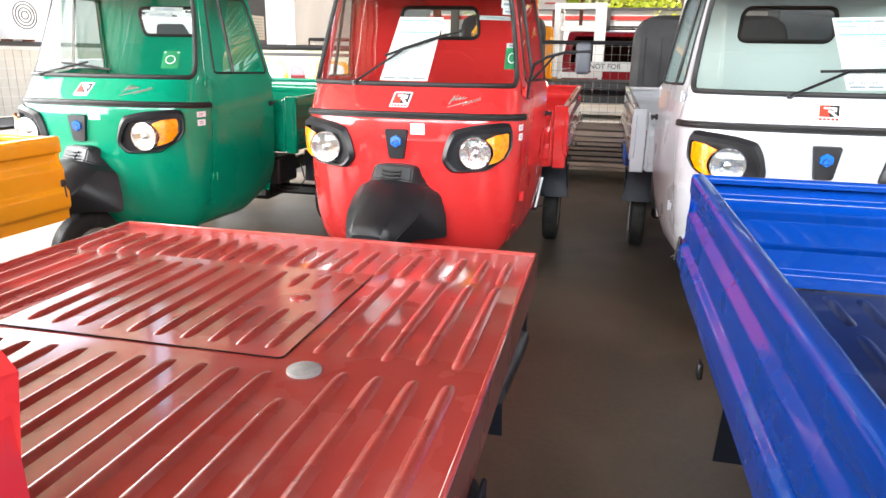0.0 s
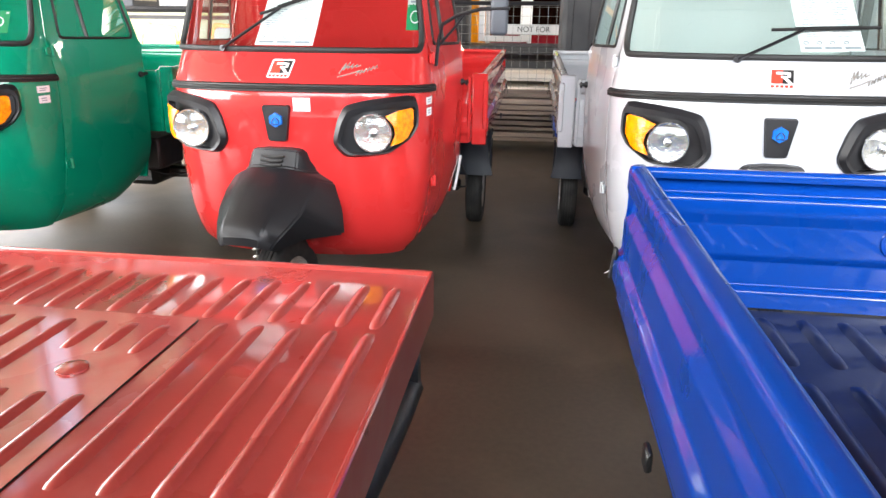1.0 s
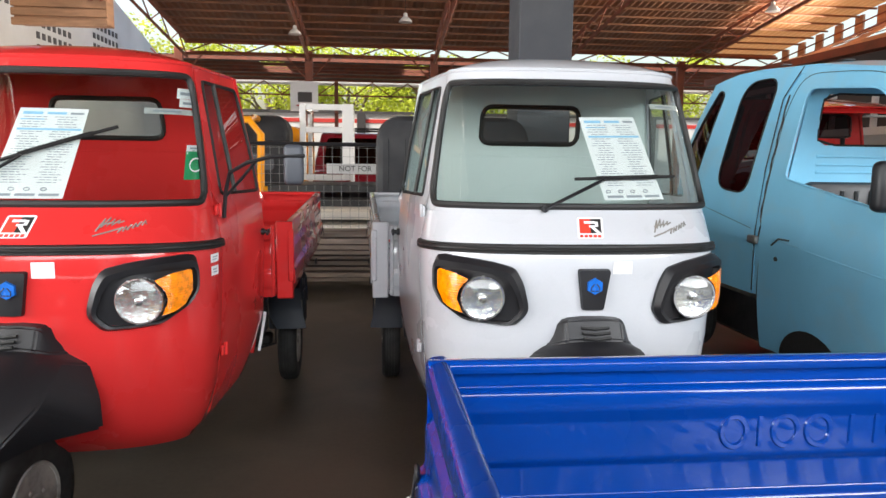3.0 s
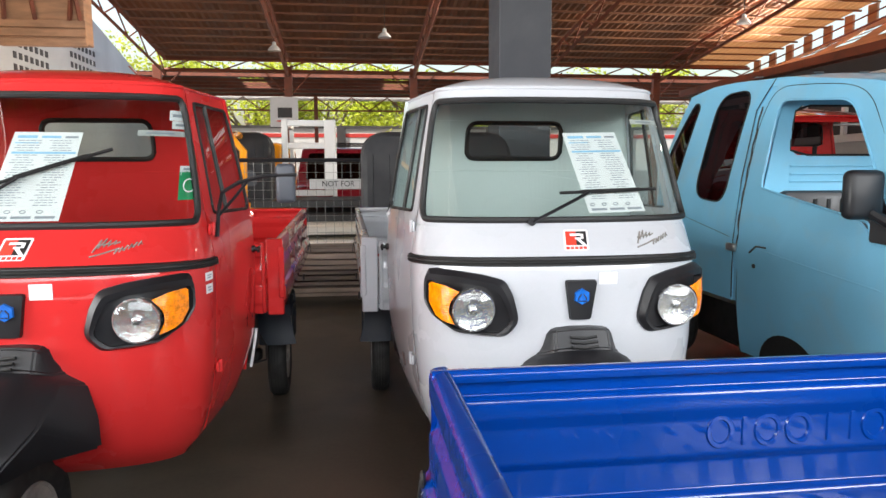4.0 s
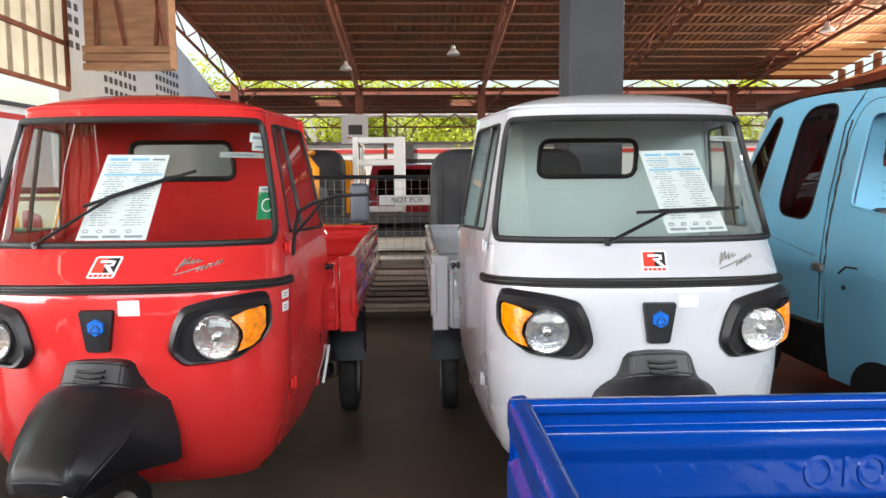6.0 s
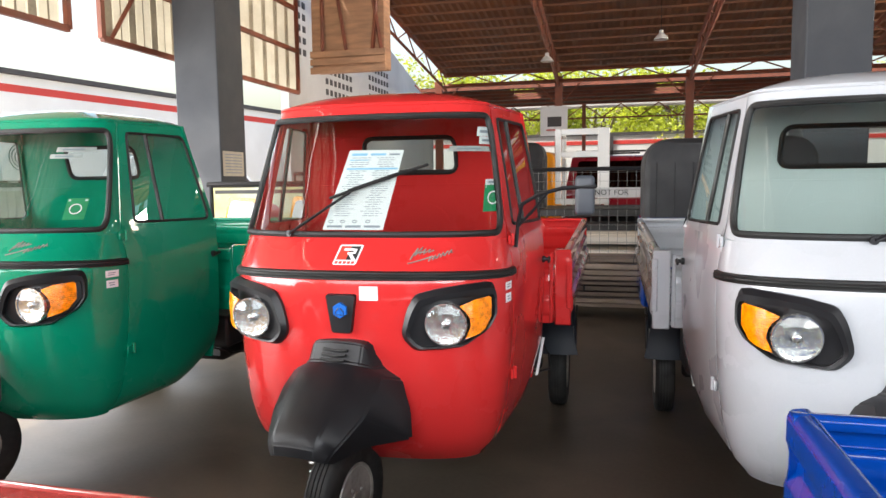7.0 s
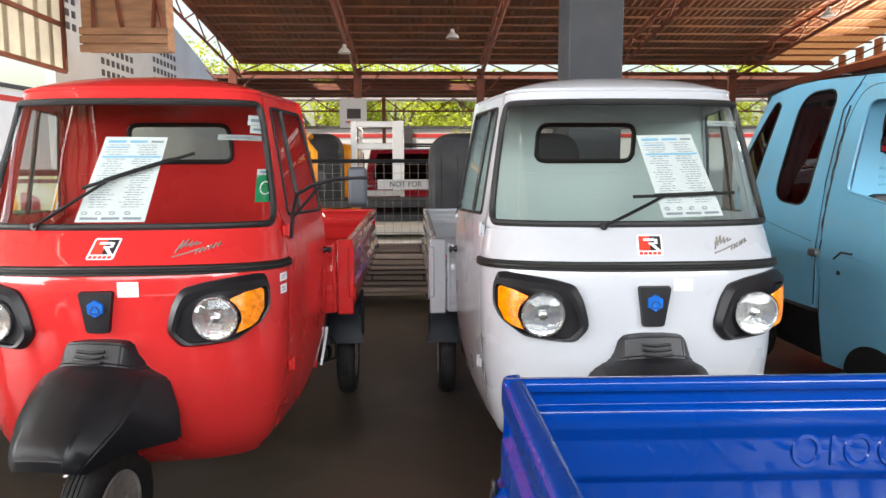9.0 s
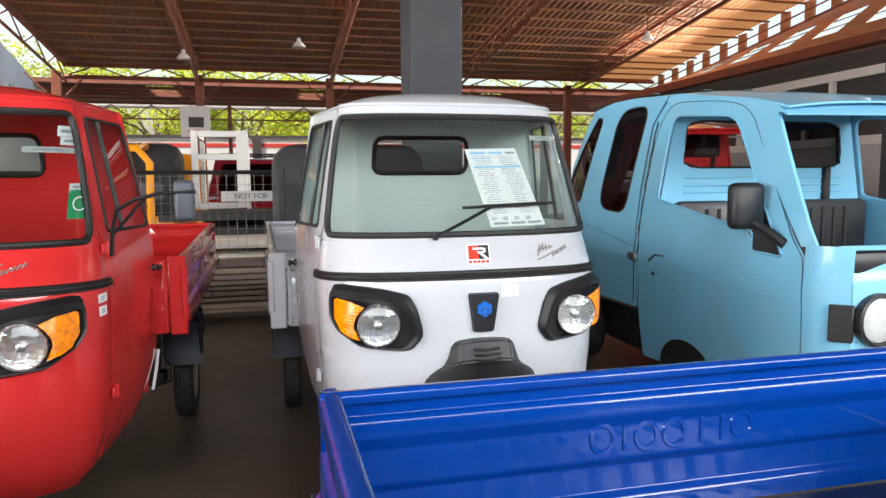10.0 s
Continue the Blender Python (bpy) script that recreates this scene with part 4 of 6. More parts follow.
        tube(bm, [(s * (wide(y0) - 0.02), y0 - 0.035, zf + 0.10), (s * (wide(y0) - 0.02), y0 - 0.035, zf + 0.28)], 0.007, 6)
        part("lock_bar", bm, body, post)


def deck(car, body):
    """A flat load deck without boards: ribbed sheet with a lifting panel over the engine."""
    y0, y1, z = 1.20, 3.0, 0.775
    bm = boxed((0, (y0 + y1) / 2, z - 0.045), (1.53, y1 - y0, 0.09), 0.006, seg=2)
    top = part("deck", bm, DECK_RED, car, "glossy dark red ribbed steel deck")
    P = 0.0735
    for x0, x1, a, b in ((-0.735, 0.735, 0.335, 0.095), (0.345, 0.735, 0.90, 0.35), (-0.735, -0.43, 0.90, 0.35),
                         (0.44, 0.735, 1.74, 0.965), (-0.735, 0.36, 1.74, 1.0), (0.36, 0.44, 1.74, 1.10)):
        rib_row(top, DECK_RED, x0, x1, y1 - a, y1 - b, z, P, 0.010, 0.0165)
    lo = rounded([(-0.41, y1 - 0.945), (0.325, y1 - 0.945), (0.325, y1 - 0.345), (-0.41, y1 - 0.345)], 0.015, 4)
    bm = pane(bmesh.new(), rounded([(-0.4112, y1 - 0.9462), (0.3262, y1 - 0.9462), (0.3262, y1 - 0.3438), (-0.4112, y1 - 0.3438)], 0.015, 4), lambda a, b: Vector((a, b, z + 0.0012)), 1)
    part("panel_gap", bm, STICKER_BLACK, top)
    bm = pane(bmesh.new(), lo, lambda a, b: Vector((a, b, z + 0.004)), 2)
    hatch = part("lifting_panel", bm, DECK_RED, top, "ribbed lifting panel with a worn gloss")
    for x0, x1, a, b in ((-0.39, 0.10, 0.91, 0.385), (0.10, 0.31, 0.91, 0.665), (0.10, 0.31, 0.52, 0.385)):
        rib_row(hatch, DECK_RED, x0, x1, y1 - a, y1 - b, z + 0.004, P, 0.010, 0.0165)
    bm = lathe(bmesh.new(), [(0.028, -0.004), (0.028, 0.006), (0.02, 0.009), (0.004, 0.010)], Matrix.Translation((0.205, y1 - 0.59, z + 0.002)) @ Matrix.Rotation(radians(90), 4, "X"), 20)
    part("lock_cap", bm, DECK_RED, top)
    bm = lathe(bmesh.new(), [(0.036, -0.004), (0.036, 0.006), (0.028, 0.010), (0.004, 0.011)], Matrix.Translation((0.395, y1 - 0.985, z)) @ Matrix.Rotation(radians(90), 4, "X"), 24)
    part("filler_cap", bm, PALE_STRIP, top, "round grey filler cap")
    for x in (-0.768, 0.768):
        part("deck_edge", boxed((x, (y0 + y1) / 2, z - 0.05), (0.012, y1 - y0, 0.12), 0.003), DECK_RED, car)
        bm = tube(bmesh.new(), [(x * 0.965, 2.30, 0.63), (x * 0.965, 2.45, 0.60), (x * 0.97, 2.68, 0.575), (x * 0.97, 2.80, 0.57)], 0.036, 10)
        block(bm, (x * 0.965, 2.80, 0.60), (0.06, 0.07, 0.12), 0.015)
        part("tail_bracket", bm, CHASSIS, car, "black tail bracket under the deck edge")
    part("deck_edge", boxed((0, y1 + 0.003, z - 0.05), (1.54, 0.012, 0.12), 0.003), DECK_RED, car)
    for y in (y0 + 0.35, y0 + 0.95, y1 - 0.25):
        part("cross_member", boxed((0, y, z - 0.13), (1.40, 0.06, 0.07), 0.006), CHASSIS, car)


def three_wheeler(label, body, m, floor_mat=None, flat=False, words=False, mirror=False, load=None, turn=0.0, **kw):
    car = thing("cargo_three_wheeler", label, "three-wheeler", group="cargo three-wheelers")
    cab(car, body, **kw)
    mudguard(car, turn)
    running_gear(car, turn)
    if flat:
        deck(car, body)
    else:
        bed(car, body, floor_mat or body, words, **(load or {}))
    if mirror:
        bm = bmesh.new()
        tube(bm, [(0.60, 0.46, 1.19), (0.612, 0.45, 1.30), (0.63, 0.44, 1.37), (0.70, 0.42, 1.41), (0.80, 0.39, 1.435), (0.93, 0.38, 1.44)], 0.008, 8)
        tube(bm, [(0.605, 0.455, 1.27), (0.68, 0.43, 1.35), (0.74, 0.41, 1.42)], 0.006, 6)
        arm = part("mirror_arm", bm, PLASTIC, car, "long black mirror arm")
        bm = boxed((0.885, 0.40, 1.405), (0.078, 0.040, 0.158), 0.018, seg=3)
        part("mirror_head", bm, GREY_PLASTIC, arm, "grey plastic mirror head")
        bm = boxed((0.885, 0.4215, 1.405), (0.056, 0.004, 0.13), 0.001)
        part("mirror_glass", bm, CHROME, arm)
    car.matrix_world = m
    return car


# ---- ground and building ----
def setting(ob, label, category):
    return tagged(ob, label, category, kind="structure")


setting(part("ground", boxed((0, 0, -0.55), (1600, 1600, 1.0)), EARTH, smooth=False), "pale bare ground round the shed", "ground")
setting(part("floor", boxed((2.0, 4.0, -0.025), (19.5, 31.0, 0.05)), FLOOR, smooth=False), "worn grey-brown concrete showroom floor", "floor")


def roof_z(y):
    return 4.75 + 0.123 * (18.2 - y)


# corrugated roof over steel trusses and purlins
EAST = 11.5
rows_y = np.linspace(-7.4, 18.4, 33)


def roof_sheet(x0, x1):
    xs = np.arange(x0, x1, 0.085)
    return grid(bmesh.new(), lambda x, y: Vector((x, y, roof_z(y) + (0.030 if round((x + 6.1) / 0.085) % 2 else 0.0))), xs, rows_y)


bm = roof_sheet(-6.1, 9.63)
for y in np.arange(-7.2, 18.3, 0.6):
    block(bm, ((EAST - 6.0) / 2, y, roof_z(y) - 0.035), (EAST + 6.0, 0.045, 0.045))
setting(part("ceiling", bm, ROOF, smooth=False), "brown corrugated sheet roof on steel purlins", "ceiling")
# edge of the brown roof made to glow, as if light leaked in
setting(part("ceiling_skylight", roof_sheet(9.54, EAST + 0.05), GLOW_SHEET, smooth=False), "strip of roof sheet made translucent amber to glow along the eave", "skylight")


def truss(a, b, depth=0.5, bays=None):
    """A welded truss under the roof between two points of the plan."""
    t = thing("roof_truss", "rust-red welded steel roof truss", "truss", group="roof trusses", kind="structure")
    top = lambda k: Vector((a[0] + (b[0] - a[0]) * k, a[1] + (b[1] - a[1]) * k, roof_z(a[1] + (b[1] - a[1]) * k) - 0.13))
    low = lambda k: top(k) - Vector((0, 0, depth))
    for f, nm in ((top, "top_chord"), (low, "bottom_chord")):
        part(nm, tube(bmesh.new(), [f(0), f(1)], 0.05, 4), OXIDE, t, smooth=False)
    n = bays or round((Vector(a) - Vector(b)).length / 0.8)
    for k in range(n):
        u, v = k / n, (k + 1) / n
        part("web_bar", tube(bmesh.new(), [top(u), low(v)] if k % 2 else [low(u), top(v)], 0.02, 4), OXIDE, t, smooth=False)
    return t


for x in (-5.95, -2.6, 1.0, 4.75, 8.55):
    truss((x, -7.3), (x, 17.9), 0.42)
for y in (4.45, 17.9):
    truss((-6.0, y), (EAST, y), 0.55 if y < 10 else 0.30)

# square concrete columns
for x in (-5.345, 0.85, 7.05):
    c = thing("column", "grey painted square concrete column", "column", pose(x, 4.45, 0), "columns", "structure")
    part("shaft", boxed((0, 0, 3.1), (0.52, 0.52, 6.2), 0.012), COLUMN_GREY, c)
    if x < -5:
        part("notice", boxed((0.2635, -0.02, 1.70), (0.004, 0.42, 0.27)), NOTICE_PAPER, c, "paper notice pasted on the column")
        for k in range(7):
            part("notice_print", boxed((0.267, -0.02, 1.80 - k * 0.033), (0.002, 0.34, 0.010)), INK, c)
        part("lamp_bracket", boxed((0.28, -0.05, 3.62), (0.30, 0.10, 0.06), 0.01), STEEL, c)
        part("loudspeaker", lathe(bmesh.new(), [(0.05, 0.0), (0.07, 0.12), (0.13, 0.24), (0.12, 0.24), (0.03, 0.1)], pose(0.42, 0.0, 3.66, 0, 0, 150), 20), WALL_GREY, c, "grey horn loudspeaker")

# posts that carry the far eave
for x in (-6.2, -2.6, 1.0, 4.75, 8.5):
    p = thing("post", "rust-red steel post under the far eave", "post", pose(x, 18.0, 0), "eave posts", "structure")
    part("shaft", boxed((0, 0, 2.25), (0.22, 0.16, 4.5), 0.01), OXIDE, p)
    for s in (-1, 1):
        part("knee_brace", tube(bmesh.new(), [(s * 0.1, 0, 3.75), (s * 0.75, 0, 4.45)], 0.025, 6), OXIDE, p)

# hanging shed lamps
for x, y, z in ((-2.6, 14.45, 4.33), (-0.05, 13.5, 4.5), (8.04, 12.5, 4.80)):
    t = thing("pendant_lamp", "small white pendant lamp on a thin cord", "lamp", pose(x, y, z), "pendant lamps")
    up = Matrix.Rotation(radians(90), 4, "X")
    part("shade", lathe(bmesh.new(), [(0.155, 0.0), (0.15, 0.02), (0.10, 0.09), (0.05, 0.13), (0.045, 0.20), (0.02, 0.21)], up, 24), WALL_WHITE, t, "white bell shade")
    part("cord", tube(bmesh.new(), [(0, 0, 0.19), (0, 0, roof_z(y) - z + 0.01)], 0.008, 6), PLASTIC, t)

# side of translucent sheets above the yard opening
for y0, y1 in ((-8.5, -2.6), (-2.4, 3.16), (3.6, 8.0)):
    w = thing("screen_panel", "yellowed corrugated translucent sheet in a brown steel frame", "wall panel", group="yard screens", kind="structure")
    bm = bmesh.new()
    ys = np.arange(y0, y1, 0.06)
    grid(bm, lambda y, k: Vector((-6.05 + (0.034 if round((y - y0) / 0.06) % 2 else 0), y, 2.95 if k == 0 else roof_z(y) - 0.15)), ys, (0, 1))
    sheet = part("sheet", bm, CLEAR_SHEET, w, smooth=False)
    # every third face takes the darker colour, painting in the corrugation's shade
    sheet.data.materials.append(SHADED_SHEET)
    for k, f in enumerate(sheet.data.polygons):
        f.material_index = 1 if k % 3 == 2 else 0
    for z in np.arange(2.95, roof_z(y1) - 0.1, 0.66):
        part("rail", boxed((-6.0, (y0 + y1) / 2, z), (0.05, y1 - y0, 0.06)), OXIDE, w, smooth=False)
    for y in (y0, y1):
        part("upright", boxed((-6.0, y, (2.95 + roof_z(y)) / 2), (0.05, 0.06, roof_z(y) - 2.95)), OXIDE, w, smooth=False)
    part("brace", tube(bmesh.new(), [(-5.97, y0 + 0.1, 2.97), (-5.97, y0 + 1.3, 4.6)], 0.022, 6), OXIDE, w)

# plywood box under the roof
b = thing("plywood_box", "brown plywood box braced with battens, hung under the roof", "storage box", kind="structure")
part("board", boxed((-5.08, 8.05, 4.60), (1.22, 0.30, 2.7), 0.01), PLYWOOD, b, smooth=False)
for z in (3.26, 3.39, 3.51):
    part("batten", boxed((-5.08, 7.88, z), (1.26, 0.05, 0.10), 0.006), PLYWOOD, b)
for x0, x1 in ((-5.50, -5.50), (-5.24, -5.10), (-4.66, -4.52), (-4.58, -4.46)):
    part("brace", tube(bmesh.new(), [(x0, 7.89, 4.4), (x1 if x0 < -4.6 else x1 - 0.2, 7.87, 3.55)], 0.032, 4), OXIDE, b, smooth=False)

# yard wall: white with a red stripe and a dark coping, tiled at its foot
YARD = pose(-15.09, 0, 0, 0, 0, -8.36)
wall = setting(thing("wall_west", "white yard wall with a red stripe and dark coping", "wall", YARD), "white yard wall with a red stripe and dark coping", "wall")
part("render_coat", boxed((-0.15, 8, 1.95), (0.30, 44, 3.9)), WALL_WHITE, wall, smooth=False)
part("coping", boxed((-0.12, 8, 3.96), (0.44, 44, 0.12), 0.01), WALL_DARK, wall, "dark coping")
part("stripe", boxed((0.002, 8, 3.61), (0.008, 44, 0.17)), WALL_RED, wall, "red painted stripe", smooth=False)
part("dado_band", boxed((0.012, 8, 1.53), (0.03, 44, 0.10)), WALL_DARK, wall, "black dado band", smooth=False)
bm = bmesh.new()
for y in np.arange(-3.0, 18.0, 0.20):
    for z in np.arange(0.11, 1.45, 0.20):
        block(bm, (0.006, y, z), (0.012, 0.19, 0.19))
t = part("tile", bm, TILE, wall, "cream wall tiles", smooth=False)
t["kind"] = "stuff"

# grey wall with pierced blocks beside the shed
bm = bmesh.new()
prof = [(10.3, 0.0), (10.3, 6.6), (14.0, 5.95), (21.5, 4.2), (21.5, 0.0)]
bm.faces.new([bm.verts.new((-7.5, y, z)) for y, z in prof])
side = setting(part("wall_block", thick(bm, 0.18), WALL_GREY, smooth=False), "grey wall with pierced ventilation blocks", "wall")
# solid dark squares on the wall face, for the shade in the pierced blocks
hole = boxed((0, 0, 0), (0.02, 0.13, 0.13), 0.004)
first = part("vent_hole_shade", hole, WALL_DARK, side, smooth=False)
spots = [(y0 + 0.24 * i, z0 + 0.24 * j) for y0, z0, ni, nj in ((10.6, 4.2, 3, 7), (12.2, 3.3, 7, 7), (15.0, 3.3, 7, 6), (18.0, 3.1, 7, 5)) for i in range(ni) for j in range(nj)]
for k, (y, z) in enumerate(spots):
    ob = first if k == 0 else new("vent_hole_shade", first.data)
    ob.parent = side
    ob.location = (-7.317, y, z)

# far side: a lower roof, a white wall with a red stripe
far = setting(thing("canopy", "low brown sheet canopy behind the shed", "canopy"), "low brown sheet canopy behind the shed", "canopy")
bm = bmesh.new()
cells = {(-4.6, 1), (0.2, 1), (6.5, 1)}
xs = np.arange(-9.0, 14.0, 0.10)
skip = lambda i, j: any(x0 < xs[i] < x0 + 0.8 and j == 1 for x0, _ in cells)
grid(bm, lambda x, y: Vector((x, y, 4.60 - 0.01 * (y - 20) + (0.02 if round((x + 9) / 0.10) % 2 else 0))), xs, (20.0, 21.2, 23.0, 25.6), skip)
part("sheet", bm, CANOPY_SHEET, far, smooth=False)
for y in (20.0, 21.2, 22.1, 23.0, 24.2, 25.5):
    part("rail", boxed((2.5, y, 4.53), (23, 0.06, 0.10)), OXIDE, far, smooth=False)
part("fascia", boxed((2.5, 25.65, 4.45), (23, 0.03, 0.22)), WALL_WHITE, far, smooth=False)
for x in (-8, -2.2, 3.4, 9.0):
    part("support", boxed((x, 25.3, 2.25), (0.14, 0.14, 4.5)), OXIDE, far, smooth=False)
for x in np.arange(-8.5, 13, 1.4):
    part("web_bar", tube(bmesh.new(), [(x, 25.4, 3.95), (x + 0.7, 25.4, 4.45), (x + 1.4, 25.4, 3.95)], 0.025, 4), OXIDE, far, smooth=False)
part("bottom_chord", boxed((2.5, 25.4, 3.93), (23, 0.05, 0.06)), OXIDE, far, smooth=False)
wall = setting(thing("wall_north", "white boundary wall with a red stripe", "wall"), "white boundary wall with a red stripe", "wall")
part("render_coat", boxed((2, 26.6, 1.65), (36, 0.25, 3.3)), WALL_WHITE, wall, smooth=False)
part("stripe", boxed((2, 26.468, 3.02), (36, 0.012, 0.16)), WALL_RED, wall, smooth=False)
part("coping", boxed((2, 26.6, 3.36), (36, 0.34, 0.12)), WALL_DARK, wall, smooth=False)
for x in (-7.5, -1.25, 5.0, 11.2):
    part("pier", boxed((x, 26.44, 1.7), (0.35, 0.10, 3.4)), WALL_DARK, wall, smooth=False)

# right side: offices below, open clerestory above
wall = setting(thing("wall_east", "brown panelled side wall with white window frames", "wall"), "brown panelled side wall with white window frames", "wall")
part("panelling", boxed((9.6, 4.4, 1.05), (0.16, 27.2, 2.1)), WALL_GREY, wall, smooth=False)
part("dark_panel", boxed((9.66, 4.4, 2.95), (0.10, 27.2, 1.7)), WALL_DARK, wall, smooth=False)
for z in (2.15, 3.35):
    part("frame_rail", boxed((9.52, 4.4, z), (0.10, 27.2, 0.16)), WALL_WHITE, wall, smooth=False)
for y in np.arange(-8.5, 18, 1.3):
    part("mullion", boxed((9.52, y, 2.75), (0.09, 0.10, 1.04)), WALL_WHITE, wall, smooth=False)
part("beam", boxed((9.42, 4.4, 3.87), (0.30, 27.2, 0.18)), OXIDE, wall, smooth=False)
# lean-to roof over the side aisle with see-through patches, and an open clerestory between posts above it
rail_z = lambda y: roof_z(y) - 0.46
lean = lambda y, u: Vector((9.5 + (EAST - 9.5) * u, y, 3.97 + (rail_z(y) - 3.97) * u))
side_roof = setting(thing("lean_to_roof", "brown sheet lean-to roof with clear patches along the side aisle", "roof"), "brown sheet lean-to roof with clear patches along the side aisle", "roof")
ys = np.arange(-9.4, 18.3, 0.325)
us = (0.0, 0.22, 0.62, 1.0)
part("sheet", thick(grid(bmesh.new(), lambda y, u: lean(y, u), ys, us, lambda i, j: j == 1 and i % 4 < 2), 0.01), PLYWOOD, side_roof, smooth=False)
for i in range(0, len(ys) - 2, 4):
    for u in (0.22, 0.35, 0.49, 0.62):
        part("patch_bar", tube(bmesh.new(), [lean(ys[i], u) - Vector((0, 0, 0.012)), lean(ys[i + 2], u) - Vector((0, 0, 0.012))], 0.012, 4), OXIDE, side_roof, smooth=False)
part("clerestory_rail", tube(bmesh.new(), [lean(-9.4, 1.0), lean(18.2, 1.0)], 0.05, 4), OXIDE, side_roof, smooth=False)
part("hanging_rail", tube(bmesh.new(), [lean(-9.4, 1.0) + Vector((-0.25, 0, 0.14)), lean(18.2, 1.0) + Vector((-0.25, 0, 0.14))], 0.022, 4), OXIDE, side_roof, smooth=False)
for y in np.arange(-9.0, 18.0, 0.78):
    part("clerestory_post", boxed((EAST + 0.03, y, (rail_z(y) + roof_z(y)) / 2), (0.06, 0.30, roof_z(y) - rail_z(y)), 0.005), PLYWOOD, side_roof, smooth=False)

# street side behind the camera
# unseen sheet added over the opening to keep sky light off the ceiling
setting(part("sky_block_south", boxed((2.7, -7.5, 6.75), (17.6, 0.12, 2.7)), ROOF, smooth=False), "unseen brown sheet added over the street front to block the sky", "fascia")
# unseen wall, added to close the street side and fill reflections
wall = setting(part("wall_south", boxed((0, -30, 2.2), (60, 0.3, 4.4)), WALL_WHITE, smooth=False), "plain white wall added out of view across the street", "wall")

# wire mesh fences
def mesh_fence(x0, y0, x1, y1, height, rail, step=0.10, label="wire mesh fence with a black top pipe"):
    f = thing("mesh_fence", label, "fence", group="mesh fences")
    a, b = Vector((x0, y0, 0)), Vector((x1, y1, 0))
    L = (b - a).length
    d = (b - a) / L
    bm = bmesh.new()
    r = 0.0022
    for k in range(int(L / step) + 1):
        p = a + d * (k * step)
        tube(bm, [p + Vector((0, 0, 0.04)), p + Vector((0, 0, height))], r, 3)
    for k in range(int(height / step)):
        z = Vector((0, 0, 0.06 + k * step))
        tube(bm, [a + z, b + z], r, 3)
    w = part("wire_mesh", bm, WIRE, f, "welded wire mesh", smooth=False)
    w["kind"] = "stuff"
    part("top_pipe", tube(bmesh.new(), [a + Vector((0, 0, height)), b + Vector((0, 0, height))], rail, 8), PLASTIC, f, "black top pipe")
    n = 2
    for k in range(n):
        p = a + d * (L * k / (n - 1))
        part("post", tube(bmesh.new(), [p, p + Vector((0, 0, height))], min(rail, 0.014), 8), PLASTIC, f)


mesh_fence(-4.95, 5.65, 0.70, 5.65, 1.60, 0.024)
mesh_fence(-6.0, -1.0, -6.0, 4.1, 0.75, 0.015, label="low wire mesh fence along the yard side")

# stacked planks in front of the fence
rnd = random.Random(4)
s = thing("plank_stack", "stack of weathered grey-brown planks on bearers", "planks", pose(-1.6, 5.25, 0))
for x in (-1.2, 0.0, 1.2):
    part("bearer", boxed((x, 0, 0.06), (0.12, 0.62, 0.12), 0.006), TIMBER, s)
z = 0.12
for k in range(9):
    h = rnd.uniform(0.036, 0.060)
    for j in range(3):
        tilt = pose(rnd.uniform(-0.22, 0.22), -0.2 + j * 0.2 + rnd.uniform(-0.025, 0.025) - (0.03 if j == 0 and k % 3 == 1 else 0), z + h / 2 + 0.004, rnd.uniform(-1.5, 1.5), rnd.uniform(-0.25, 0.25), rnd.uniform(-0.8, 0.8))
        part("plank", boxed((0, 0, 0), (2.6 + rnd.uniform(-0.5, 0.25), rnd.uniform(0.16, 0.19), h * rnd.uniform(0.82, 1.0)), 0.005, tilt), TIMBER, s)
    z += h + rnd.uniform(0.006, 0.020)
s = thing("board_pile", "pile of pale boards behind the fence", "boards", pose(-1.5, 7.6, 0))
for k in range(5):
    for j in range(7):
        part("board", boxed((rnd.uniform(-0.08, 0.08), -1.2 + j * 0.4, 0.09 + k * 0.16), (3.6, 0.37, 0.09), 0.008), PALE_BOARD, s)

# basketball backboard
b = thing("backboard", "white basketball backboard with a dark square", "backboard", pose(-2.72, 17.75, 2.78))
part("board", boxed((0, 0, 0.42), (0.78, 0.03, 0.84), 0.004), PAPER, b)
part("target_square", boxed((0.02, -0.018, 0.40), (0.40, 0.006, 0.28)), WALL_DARK, b)
part("hoop", tube(bmesh.new(), [(0.2 * math.cos(t), -0.22 + 0.2 * math.sin(t), 0.15) for t in np.linspace(0, 6.283, 25)[:-1]], 0.01, 6, closed=True), STICKER_RED, b)
part("bracket", boxed((0, 0.1, 0.3), (0.12, 0.2, 0.4), 0.01), OXIDE, b)


